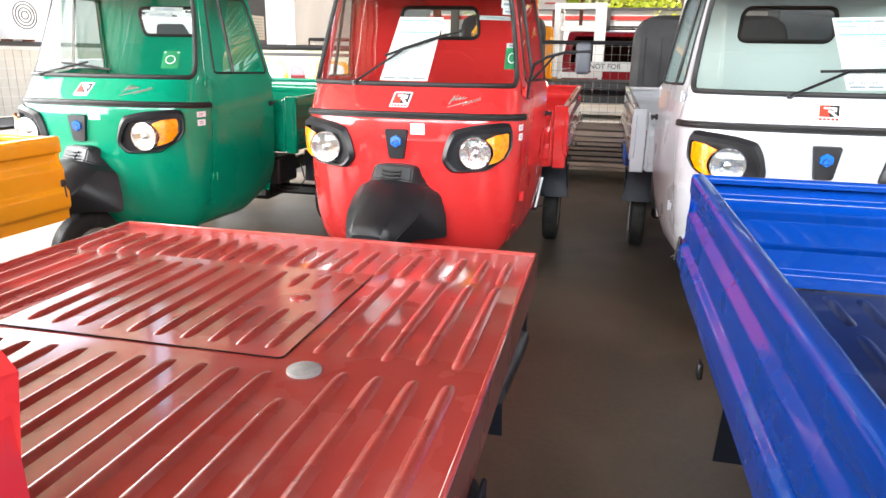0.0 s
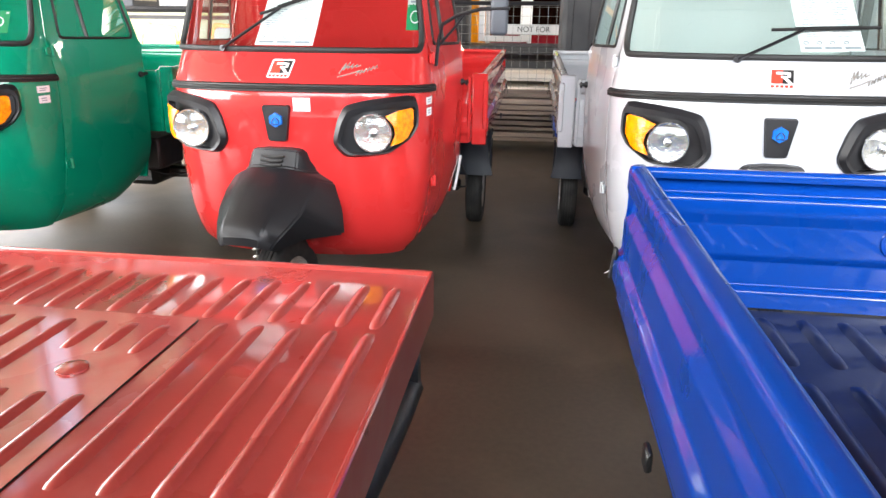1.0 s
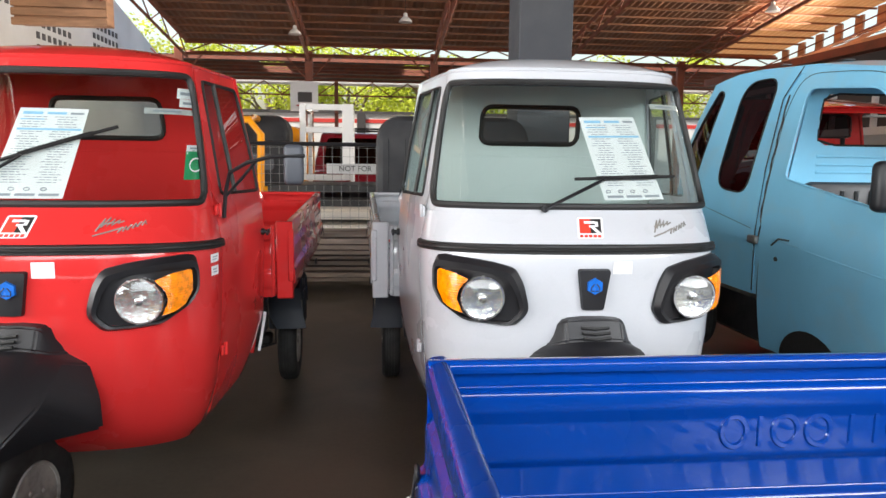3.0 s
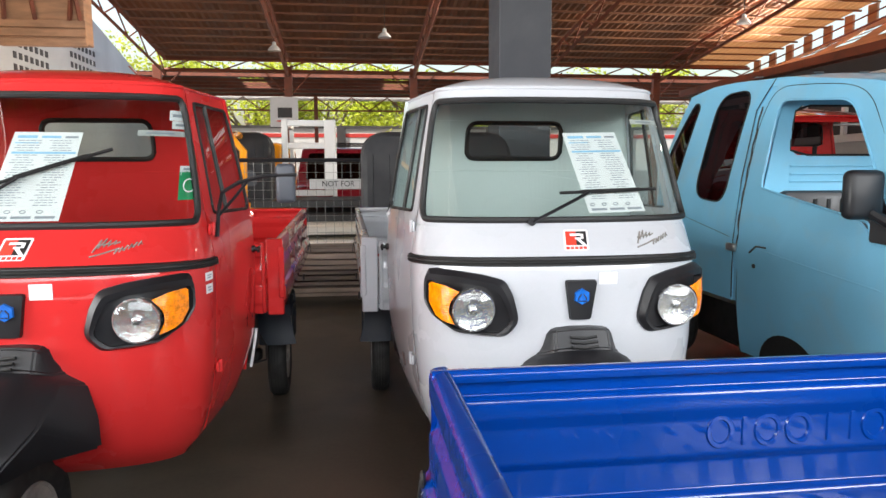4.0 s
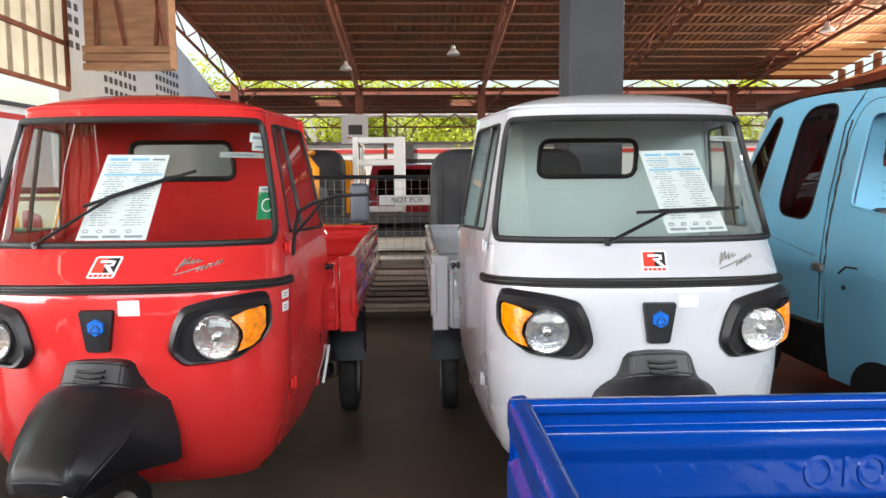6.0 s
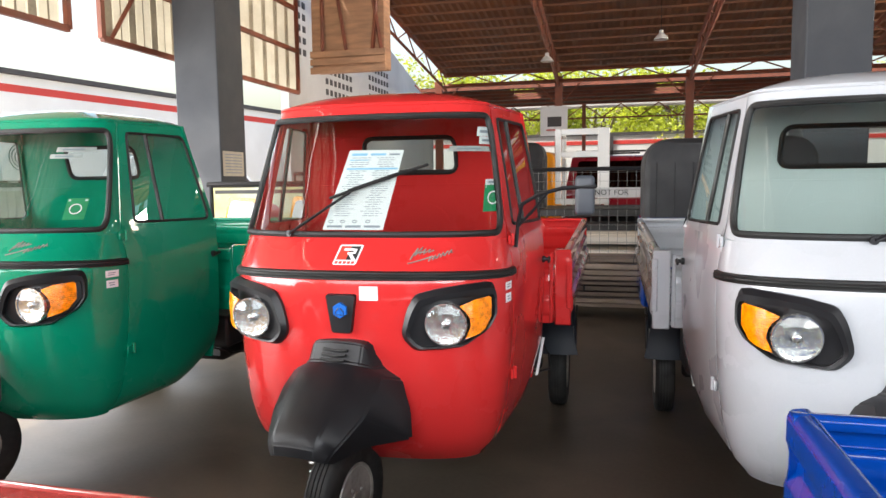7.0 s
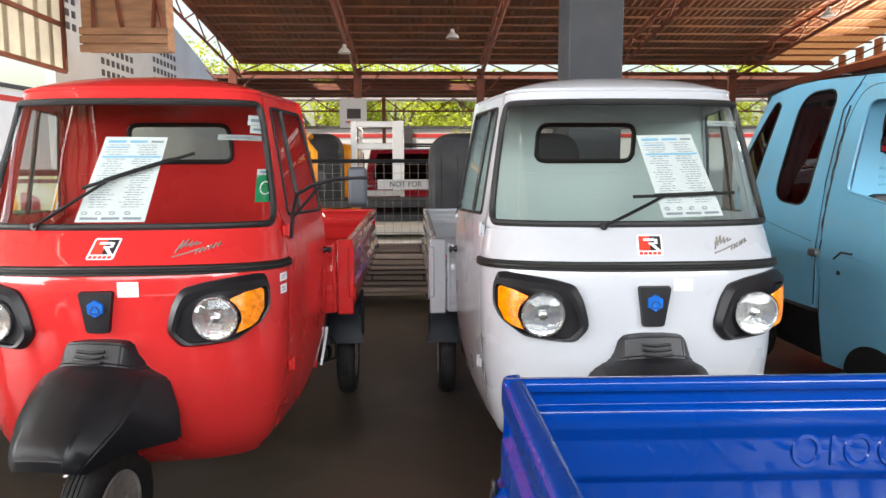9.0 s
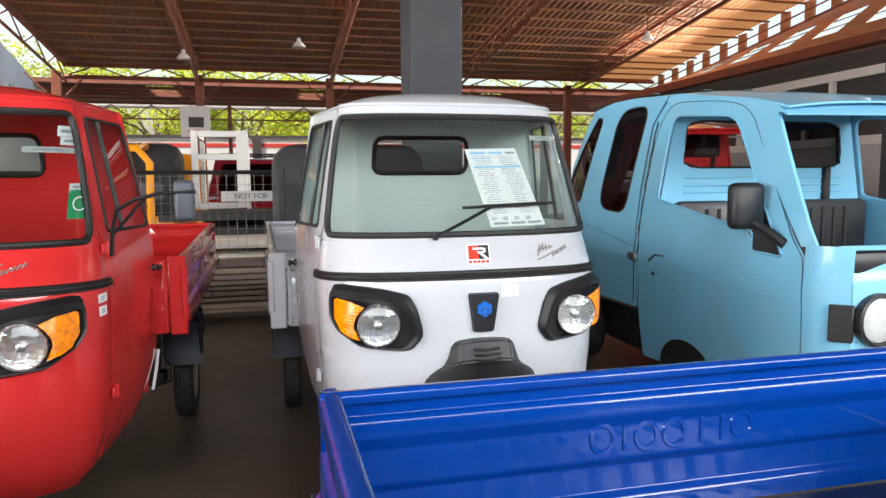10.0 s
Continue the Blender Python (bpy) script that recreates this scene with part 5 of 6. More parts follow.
# ---- trees beyond the walls ----
def make_tree(x, y, height, spread, seed, leaves=6500):
    rnd = random.Random(seed)
    t = thing("tree", "leafy green broadleaf tree behind the wall", "tree", pose(x, y, 0), "trees behind the wall")
    bm = bmesh.new()
    trunk = [(0, 0, 0), (0.1, 0.05, height * 0.2), (0.0, 0.1, height * 0.45), (0.15, 0.0, height * 0.8)]
    for k in range(3):
        a, b = Vector(trunk[k]), Vector(trunk[k + 1])
        r0, r1 = 0.22 * (1 - 0.27 * k), 0.22 * (1 - 0.27 * (k + 1))
        d = b - a
        A = [bm.verts.new(a + Vector((r0 * math.cos(q), r0 * math.sin(q), 0))) for q in np.linspace(0, 6.283, 10)[:-1]]
        B = [bm.verts.new(b + Vector((r1 * math.cos(q), r1 * math.sin(q), 0))) for q in np.linspace(0, 6.283, 10)[:-1]]
        for i in range(9):
            bm.faces.new((A[i], A[(i + 1) % 9], B[(i + 1) % 9], B[i]))
    heads = []
    for k in range(22):
        q = rnd.uniform(0, 6.283)
        z0 = height * rnd.uniform(0.2, 0.6)
        e = Vector((math.cos(q) * spread * rnd.uniform(0.4, 0.95), math.sin(q) * spread * rnd.uniform(0.4, 0.95), height * rnd.uniform(0.38, 0.98)))
        tube(bm, [(0.05, 0.05, z0), tuple(Vector((0.05, 0.05, z0)).lerp(e, 0.5) + Vector((0, 0, 0.3))), tuple(e)], 0.05, 5)
        heads.append((e, rnd.uniform(0.7, 1.3)))
    part("trunk", bm, BARK, t)
    verts, faces = [], []
    for k in range(leaves):
        e, r = heads[rnd.randrange(len(heads))]
        while True:
            o = Vector((rnd.uniform(-1, 1), rnd.uniform(-1, 1), rnd.uniform(-1, 1)))
            if 0.25 < o.length < 1:
                break
        p = e + Vector((o.x * 1.2, o.y * 1.2, o.z * 0.8)) * r
        u = Vector((rnd.gauss(0, 1), rnd.gauss(0, 1), rnd.gauss(0, 0.5))).normalized()
        v = u.cross(Vector((rnd.gauss(0, 1), rnd.gauss(0, 1), rnd.gauss(0, 1)))).normalized()
        s = rnd.uniform(0.07, 0.15)
        i = len(verts)
        verts += [p - u * s, p + v * s * 0.45 + Vector((0, 0, 0.02)), p + u * s, p - v * s * 0.45]
        faces += [(i, i + 1, i + 2), (i, i + 2, i + 3)]
    me = bpy.data.meshes.new("crown")
    me.from_pydata([tuple(p) for p in verts], [], faces)
    me.materials.append(LEAF)
    crown = new("crown", me)
    crown.parent = t
    crown["kind"] = "stuff"


for k, (x, y, h, w) in enumerate(((-9.5, 30, 7.5, 3.0), (-5.5, 29.5, 6.5, 3.0), (-2.0, 31, 7.0, 3.2), (1.8, 29.5, 6.2, 2.8), (5.0, 31.5, 6.0, 3.0), (9.0, 30, 6.2, 3.0), (13.0, 31, 6.5, 3.0))):
    make_tree(x, y, h, w, 20 + k)


# outdoor air conditioner on the yard wall
a = thing("air_conditioner", "white outdoor air conditioner with a round grille on the yard wall", "air conditioner", YARD @ pose(0.2, 9.75, 1.62))
part("case", boxed((0, 0, 0.46), (0.34, 0.74, 0.92), 0.02, seg=2), WALL_WHITE, a)
for r in (0.08, 0.15, 0.22, 0.28):
    part("grille_ring", tube(bmesh.new(), [(0.18, 0.08 + r * math.cos(t), 0.50 + r * math.sin(t)) for t in np.linspace(0, 6.283, 25)[:-1]], 0.010, 5, closed=True), WALL_DARK, a)
for s in (-0.25, 0.25):
    part("bracket", boxed((-0.05, s, -0.02), (0.36, 0.04, 0.04)), OXIDE, a)

# banner on a black rail behind the green three-wheeler
b = thing("banner", "yellow banner with a plain white van picture on a black rail", "banner", pose(-4.75, 3.5, 0))
part("cloth", boxed((0.72, 0, 1.13), (1.44, 0.012, 0.62)), BANNER, b)
for x in (0.30, 0.98):
    flat = lambda poly, d: pane(bmesh.new(), rounded(poly, 0.05, 4), lambda u, v: Vector((u, -d, v)), 2)
    part("picture", flat([(x - 0.22, 0.93), (x + 0.22, 0.93), (x + 0.20, 1.33), (x - 0.14, 1.36)], 0.009), YELLOW, b, "printed yellow vehicle shape")
    part("picture_window", flat([(x - 0.17, 1.13), (x + 0.17, 1.13), (x + 0.15, 1.30), (x - 0.11, 1.32)], 0.012), PAPER, b)
    part("picture_shade", flat([(x + 0.23, 0.93), (x + 0.40, 0.93), (x + 0.40, 1.26), (x + 0.24, 1.32)], 0.009), MAROON, b)
part("heading", boxed((0.72, -0.008, 1.40), (1.40, 0.004, 0.035)), WALL_DARK, b)
part("rail", tube(bmesh.new(), [(-0.06, 0, 1.47), (1.5, 0, 1.47)], 0.028, 8), PLASTIC, b, "black rail")
for x in (-0.03, 1.47):
    part("post", tube(bmesh.new(), [(x, 0, 0), (x, 0, 1.48)], 0.025, 8), PLASTIC, b)


# ---- the vehicles ----
LABELS = [(0.107, 1.052, 0.036, 0.027), (0.888, 1.048, 0.050, 0.016), (0.886, 1.000, 0.045, 0.018)]
CERT = [(0.523, 1.463, 0.027, 0.012, PAPER, "torn white window sticker"), (0.556, 1.43, 0.005, 0.075, PAPER, "torn sticker edge"), (0.478, 1.672, 0.026, 0.020, PAPER, "torn white window sticker"), (0.525, 1.40, 0.030, 0.055, STICKER_GREEN, "green registration sticker"), (0.49, 1.635, 0.028, 0.016, PAPER, "white window sticker"), (0.43, 1.60, 0.080, 0.011, PALE_STRIP, "faded window strip sticker")]
three_wheeler("white cargo three-wheeler with a printed sheet in its windscreen", WHITE, pose(0, 0, 0, 0, 0, 0),
              sheet=((0.015, 1.603), (0.245, 1.608), (0.335, 1.29), (0.085, 1.286)), wipe=(-0.155, 1.256, 0.085, 1.367, -0.03, 1.365, 0.38, 1.378),
              stickers=[(0.107, 1.052, 0.036, 0.022)], inside=LIT_INSIDE, screen_stickers=[(0.40, 1.655, 0.075, 0.010, PALE_STRIP, "faded window strip sticker")])
red_car = three_wheeler("red cargo three-wheeler with a long black mirror", RED, pose(-1.981, -0.005, 0, 0, 0, 0.45), mirror=True, turn=7,
              sheet=((-0.07, 1.600), (0.165, 1.598), (0.117, 1.28), (-0.14, 1.28)), wipe=(-0.265, 1.266, -0.03, 1.43, -0.12, 1.405, 0.27, 1.536),
              stickers=LABELS, screen_stickers=CERT)
bm = bmesh.new()
grid(bm, lambda u, v: Vector((0.612 + 0.036 * v + 0.014 * u, 1.13 + 0.01 * math.sin(v * 4), 0.45 + 0.205 * v)), (0, 1), np.linspace(0, 1, 7))
part("paper_tag", thick(bm, 0.0015), PAPER, red_car, "white paper tag hanging at the cab edge")
three_wheeler("green cargo three-wheeler with an empty bed", GREEN, pose(-3.907, 0.057, 0, 0, 0, -0.2), turn=15,
              wipe=(-0.36, 1.266, -0.02, 1.34, -0.22, 1.335, 0.13, 1.30), stickers=LABELS,
              screen_stickers=[(0.45, 1.36, 0.04, 0.05, STICKER_GREEN, "green registration sticker"), (0.38, 1.645, 0.085, 0.012, PALE_STRIP, "faded window strip sticker"), (0.345, 1.612, 0.075, 0.011, PALE_STRIP, "faded window strip sticker")])
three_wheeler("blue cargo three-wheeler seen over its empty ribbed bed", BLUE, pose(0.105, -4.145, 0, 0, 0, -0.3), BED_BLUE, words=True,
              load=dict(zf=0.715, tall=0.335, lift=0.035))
three_wheeler("red three-wheeler with a flat ribbed steel deck", RED, pose(-1.92, -4.16, 0, 0, 0, 0), flat=True)
three_wheeler("yellow cargo three-wheeler with closed bed boards", YELLOW, pose(-4.05, -3.83, 0, 0, 0, 0), load=dict(zf=0.70, tall=0.36, lift=0.0))


# ---- the light blue truck ----
def truck(m, shell, label):
    t = thing("mini_truck", label, "truck", group="mini trucks")
    W = 1.70
    E = W / 2 - 0.71

    def side(s, z, k=-1, out=0.0):
        """A point of the side: s back from the nose. k: -1 or 1."""
        inn = 0.0 if z < 1.1 else 0.15 * ((z - 1.1) / 0.85) ** 1.25
        inn += 0.03 * max(0, (0.75 - z) / 0.45) ** 2
        inn += 0.10 * max(0, (0.22 - s) / 0.18) ** 2
        inn += 0.06 * max(0, (s - 2.5) / 0.5) ** 2
        bulge = 0.012 * math.exp(-((z - 0.93) / 0.05) ** 2)
        x = W / 2 - inn + bulge + out
        return Vector((k * x, s, z))
    top = lambda s: float(np.interp(s, [0.5, 0.8, 1.5, 2.3, 2.75], [1.84, 1.91, 2.02, 2.08, 2.03]))
    for k in (-1, 1):
        f = lambda s, z: side(s, z, k)
        # front corner post and wing
        bm = bmesh.new()
        grid(bm, lambda s, u: side(s, 0.42 + u * (1.16 - 0.42), k), np.linspace(0.04, 0.225, 8), np.linspace(0, 1, 9))
        part("wing", thick(bm, 0.01), shell, t)
        bm = bmesh.new()
        lo, hi = (0.165, 1.15), (0.60, 1.85)
        grid(bm, lambda u, v: side(lo[0] + (hi[0] - lo[0]) * v + u * (0.09 + 0.14 * v), lo[1] + (hi[1] - lo[1]) * v, k), np.linspace(0, 1, 4), np.linspace(0, 1, 9))
        part("screen_pillar", thick(bm, 0.02), shell, t)
        # door
        door_out = [(0.235, 0.40), (0.80, 0.30), (1.69, 0.27), (1.712, 0.60), (1.712, 1.25), (1.70, 1.78), (1.61, 1.975), (1.20, 1.94), (0.93, 1.905), (0.77, 1.83), (0.30, 1.165), (0.235, 1.10)]
        win = rounded([(0.36, 1.085), (0.575, 1.10), (0.60, 1.195), (1.545, 1.345), (1.54, 1.885), (0.90, 1.825)], [0.02, 0.02, 0.02, 0.03, 0.09, 0.10], 5)
        bm = bmesh.new()
        holed(bm, door_out, win, f, 120, 6)
        door = part("door", thick(bm, 0.012), shell, t, "light blue door with its window open")
        bm = bmesh.new()
        outline_tube(bm, resampled(win, 110), lambda s, z: side(s, z, k, 0.001), 0.007, 6)
        part("window_seal", bm, shell, door)
        bm = bmesh.new()
        tube(bm, [side(s, z, k, 0.001) for s, z in rounded(door_out, [0.02, 0.2, 0.02, 0.05, 0.1, 0.1, 0.16, 0.05, 0.14, 0.1, 0.05, 0.03], 5)], 0.0022, 5, closed=True)
        part("door_gap", bm, STICKER_BLACK, door)
        bm = bmesh.new()
        tube(bm, [side(0.246 + 0.0825 * j, 0.854 + 0.0077 * j, k, -0.0006) for j in range(17)], 0.0045, 6)
        part("press_line", bm, shell, door)
        bm = bmesh.new()
        tube(bm, [side(1.40, 0.985, k, 0.002), side(1.50, 0.985, k, 0.006), side(1.56, 0.94, k, 0.004)], 0.006, 6)
        tube(bm, [side(1.52, 0.86, k, 0.0), side(1.52, 0.86, k, 0.01)], 0.014, 10)
        part("door_handle", bm, STICKER_BLACK, door)
        # roof rail over the door, and the strip behind it
        bm = bmesh.new()
        head = lambda s: float(np.interp(s, [0.56, 0.77, 0.93, 1.20, 1.61, 1.64], [1.81, 1.83, 1.905, 1.94, 1.975, 1.98]))
        grid(bm, lambda s, u: side(s, head(s) + u * (top(s) - head(s)), k), np.linspace(0.56, 1.66, 16), np.linspace(0, 1, 4))
        part("roof_rail", thick(bm, 0.012), shell, t)
        # extended cab with two dark windows
        bm2 = grid(bmesh.new(), lambda s, z: side(s, z, k, -0.012), np.linspace(1.60, 1.80, 6), np.linspace(0.60, 2.03, 16))
        part("door_jamb", bm2, shell, t)
        w1 = rounded([(1.945, 1.235), (2.355, 1.265), (2.275, 1.99), (1.865, 1.985)], [0.12, 0.15, 0.17, 0.12], 7)
        w2 = rounded([(2.70, 1.295), (3.06, 1.31), (3.09, 1.48), (2.62, 1.975), (2.535, 1.94)], [0.04, 0.03, 0.04, 0.04, 0.04], 5)
        if k < 0:
            bm = holed(bmesh.new(), [(1.775, 0.95), (2.44, 0.95), (2.44, 2.062), (1.64, 2.03), (1.775, 1.84)], w1, f, 96, 4)
            q1 = part("rear_quarter", thick(bm, 0.012), shell, t)
            bm = holed(bmesh.new(), [(2.44, 0.95), (3.2, 0.95), (3.2, 1.50), (2.75, 2.03), (2.44, 2.062)], w2, f, 96, 4)
            panes = [(q1, w1, TINTED), (part("rear_quarter", thick(bm, 0.012), shell, t), w2, TINTED)]
        else:
            # the far side is open above the waist
            part("rear_quarter", thick(grid(bmesh.new(), f, np.linspace(1.775, 3.2, 8), (0.95, 1.05, 1.15, 1.25)), 0.012), shell, t)
            panes = []
        for q, w, pane_mat in panes:
            bm = bmesh.new()
            outline_tube(bm, resampled(w, 80), lambda s, z: side(s, z, k, 0.001), 0.006, 6)
            part("window_seal", bm, RUBBER, q)
            part("tinted_pane", pane(bmesh.new(), sampled(w, 48), lambda s, z: side(s, z, k, -0.004), 3), pane_mat, q, "dark tinted glass")
        bm = bmesh.new()
        grid(bm, lambda s, z: side(s, z, k), np.linspace(1.775, 3.2, 10), (0.60, 0.62, 0.72, 0.85, 0.93, 0.951))
        low = part("lower_quarter", thick(bm, 0.012), shell, t)
        bm = boxed(side(1.76, 0.955, k, 0.012), (0.03, 0.10, 0.05), 0.008)
        part("latch", bm, STEEL, low)
        bm = bmesh.new()
        tube(bm, [side(s, 1.01 + 0.154 * (s - 1.77), k, -0.0005) for s in (1.78, 2.0, 2.3, 2.6, 3.0)], 0.0025, 5)
        tube(bm, [side(s, z, k, 0.0) for s, z in ((1.775, 0.62), (1.775, 1.0), (1.775, 1.4), (1.775, 1.84), (1.70, 1.95), (1.64, 2.03))], 0.004, 5)
        tube(bm, [side(1.735 + 0.006 * math.sin(z * 40), z, k, -0.010) for z in np.linspace(0.95, 1.86, 24)], 0.007, 5)
        part("body_seam", bm, STICKER_BLACK, low)
        # wheel arch and wheel
        bm = bmesh.new()
        c = (1.17, 0.25)
        ring = [(c[0] + 0.30 * math.cos(a), c[1] + 0.24 * math.sin(a)) for a in np.linspace(0.1, 3.04, 16)]
        pane(bm, ring, lambda s, z: side(s, max(0.255, z), k, 0.006), 2)
        part("wheel_arch", bm, STICKER_BLACK, t)
        wheel(t, k * (0.60 + E), 1.14, 0.26, 0.14)
        wheel(t, k * (0.60 + E), 2.75, 0.26, 0.14)
        # mirror
        bm = boxed(side(0.52, 1.335, k, 0.13), (0.19, 0.08, 0.235), 0.035, seg=3)
        mir = part("door_mirror", bm, PLASTIC, t, "black door mirror")
        bm = bmesh.new()
        tube(bm, [side(0.36, 1.15, k, 0.0), side(0.42, 1.20, k, 0.04), side(0.49, 1.25, k, 0.09)], 0.026, 8)
        pane(bm, rounded([(0.372, 1.098), (0.568, 1.106), (0.602, 1.34), (0.548, 1.35)], 0.012, 3), lambda s, z: side(s, z, k, 0.014), 2)
        part("mirror_foot", bm, PLASTIC, mir)
    # roof skin
    bm = bmesh.new()
    grid(bm, lambda u, s: Vector((u * (abs(side(s, top(s)).x) + 0.004), s, top(s) + 0.035 * (1 - abs(u) ** 3) - 0.004)), np.linspace(-1, 1, 17), [0.50, 0.56, 0.65, 0.8, 1.0, 1.25, 1.5, 1.56, 1.62, 1.8, 2.1, 2.4, 2.6, 2.76])
    roof = part("roof", thick(bm, 0.012), shell, t)
    # thin dark slabs laid on for the rust marks of the roof
    for x, s in ((-0.45, 1.58), (-0.2, 1.5), (0.1, 1.62), (-0.52, 2.1)):
        part("roof_rust_mark", boxed((x, s, top(s) + 0.033), (0.07, 0.03, 0.008), 0.002), STICKER_BLACK, roof)
    # header over the windscreen, scuttle, nose
    bm = bmesh.new()
    grid(bm, lambda u, v: Vector((u * (0.60 + E), 0.50 + 0.10 * v - 0.05 * (1 - u * u), 1.80 + 0.06 * v)), np.linspace(-1, 1, 13), np.linspace(0, 1, 3))
    part("screen_header", thick(bm, 0.012), shell, t)
    nose = lambda u, z: Vector((u * (0.615 + E), 0.035 - 0.05 * (1 - abs(u) ** 2.5) + 0.09 * max(0, (z - 0.98) / 0.18) ** 2 + 0.03 * max(0, (0.75 - z) / 0.4), z))
    bm = bmesh.new()
    grid(bm, nose, np.linspace(-1, 1, 25), [0.45, 0.55, 0.66, 0.74, 0.92, 0.98, 1.03, 1.08, 1.12, 1.16])
    front = part("front_panel", thick(bm, 0.012), shell, t)
    part("stock_card", boxed((-0.36 - E, 0.015, 1.045), (0.15, 0.004, 0.055), 0.0, pose(0, 0, 0)), PAPER, t, "paper card with a handwritten number")
    for k in range(5):
        part("card_stroke", boxed((-0.41 - E + k * 0.026, 0.011, 1.045), (0.008, 0.003, 0.022)), INK, t)
    for k in (-1, 1):
        c = nose(k * (0.49 + E) / (0.615 + E), 0.83)
        mm = Matrix.Translation((c.x, c.y - 0.005, c.z))
        lamp_ring = part("headlamp", lathe(bmesh.new(), [(0.125, 0.03), (0.125, -0.02), (0.112, -0.028), (0.102, -0.01), (0.10, 0.02)], mm, 32, closed=True), STICKER_BLACK, t, "round headlamp in a black ring")
        part("reflector", lathe(bmesh.new(), [(0.102, -0.004), (0.09, 0.012), (0.05, 0.03), (0.01, 0.034)], mm, 28), CHROME, lamp_ring)
        part("lens", lathe(bmesh.new(), [(0.104, 0.0), (0.10, -0.010), (0.07, -0.024), (0.03, -0.03), (0.003, -0.031)], mm, 28), mat("frosted_lens", (0.52, 0.53, 0.53), 0.2, 0, 0.08, 40, 0.2, 60, 0.8) if "frosted_lens" not in bpy.data.materials else bpy.data.materials["frosted_lens"], lamp_ring, "milky ribbed lens")
        # solid black box and bars put in for the shaded hole beside the headlamp
        bm = boxed((0, 0, 0), (0.10, 0.05, 0.17), 0.006, pose(k * (0.645 + E), 0.065, 0.815, 0, 0, 45 * k))
        for j in range(3):
            tube(bm, [(k * (0.61 + E + 0.03 * j), 0.035 + 0.03 * j, 0.74), (k * (0.615 + E + 0.028 * j), 0.03 + 0.03 * j, 0.90)], 0.007, 5)
        part("indicator_gap_block", bm, STICKER_BLACK, t)
    part("bumper", boxed((0, 0.0, 0.44), (1.36 + 2 * E, 0.10, 0.16), 0.03, seg=2), CHASSIS, t)
    # cab interior: rear wall with an opening, bench, dashboard
    bm = bmesh.new()
    win = rounded([(-0.63, 1.548), (0.63, 1.548), (0.60, 1.855), (-0.60, 1.855)], 0.06, 5)
    yb = 1.57
    holed(bm, [(-0.69 - E, 0.5), (0.69 + E, 0.5), (0.69 + E, 1.1), (0.535 + E, 1.97), (-0.535 - E, 1.97), (-0.69 - E, 1.1)], win, lambda x, z: Vector((x, yb, z)), 96, 3)
    rear = part("cab_back", thick(bm, 0.012), shell, t)
    bm = bmesh.new()
    outline_tube(bm, sampled(win, 64), lambda x, z: Vector((x, yb - 0.006, z)), 0.009, 6)
    part("window_seal", bm, RUBBER, rear)
    for z in (1.385, 1.43, 1.48):
        part("pressed_ridge", tube(bmesh.new(), [(-0.62, yb - 0.010, z), (0.62, yb - 0.010, z)], 0.009, 6), shell, rear)
    bm = pane(bmesh.new(), rounded([(-0.02, 1.555), (0.622, 1.555), (0.595, 1.848), (-0.02, 1.848)], 0.03, 4), lambda x, z: Vector((x, yb + 0.004, z)), 2)
    part("sliding_pane", bm, TINTED, rear, "dark tinted sliding pane")
    bm = boxed((0, 1.20, 0.80), (1.2 + 2 * E, 0.55, 0.16), 0.04, seg=2)
    block(bm, (0, 1.47, 1.08), (1.2 + 2 * E, 0.11, 0.50), 0.04, seg=2)
    bench = part("bench", bm, SEAT, t, "black vinyl bench")
    for j in range(13):
        x = -0.54 + 0.09 * j
        part("vinyl_fold", tube(bmesh.new(), [(x, 1.414, 0.90), (x, 1.414, 1.28)], 0.012, 6, flat=1.6), SEAT, bench)
    part("dashboard", boxed((0, 0.18, 1.08), (1.24 + 2 * E, 0.28, 0.12), 0.03, seg=2), PLASTIC, t)
    part("floor_pan", boxed((0, 0.92, 0.42), (1.26 + 2 * E, 1.55, 0.05)), CHASSIS, t)
    # plain dark block added to hide lit floor, for the shade underneath
    part("underbody_mask", boxed((0, 1.95, 0.34), (1.15, 2.1, 0.34), 0.03), CHASSIS, t)
    for x in (-0.36, 0.36):
        part("chassis_rail", boxed((x, 2.4, 0.50), (0.08, 1.5, 0.12), 0.01), CHASSIS, t)
    part("belt_anchor", boxed((0.50, 1.55, 1.40), (0.06, 0.04, 0.30), 0.01), PLASTIC, t)
    part("sun_visor", boxed((0.30, 0.62, 1.77), (0.40, 0.14, 0.02), 0.008), WALL_GREY, t)
    t.matrix_world = m
    return t


truck(pose(2.50, 0.0, 0, 0, 0, 0), SKYBLUE, "faded light blue mini truck with an extended cab and missing windscreen")
truck(pose(6.0, 6.0, 0) @ Matrix.Scale(1.2, 4), RED, "red mini truck parked beyond the light blue truck")


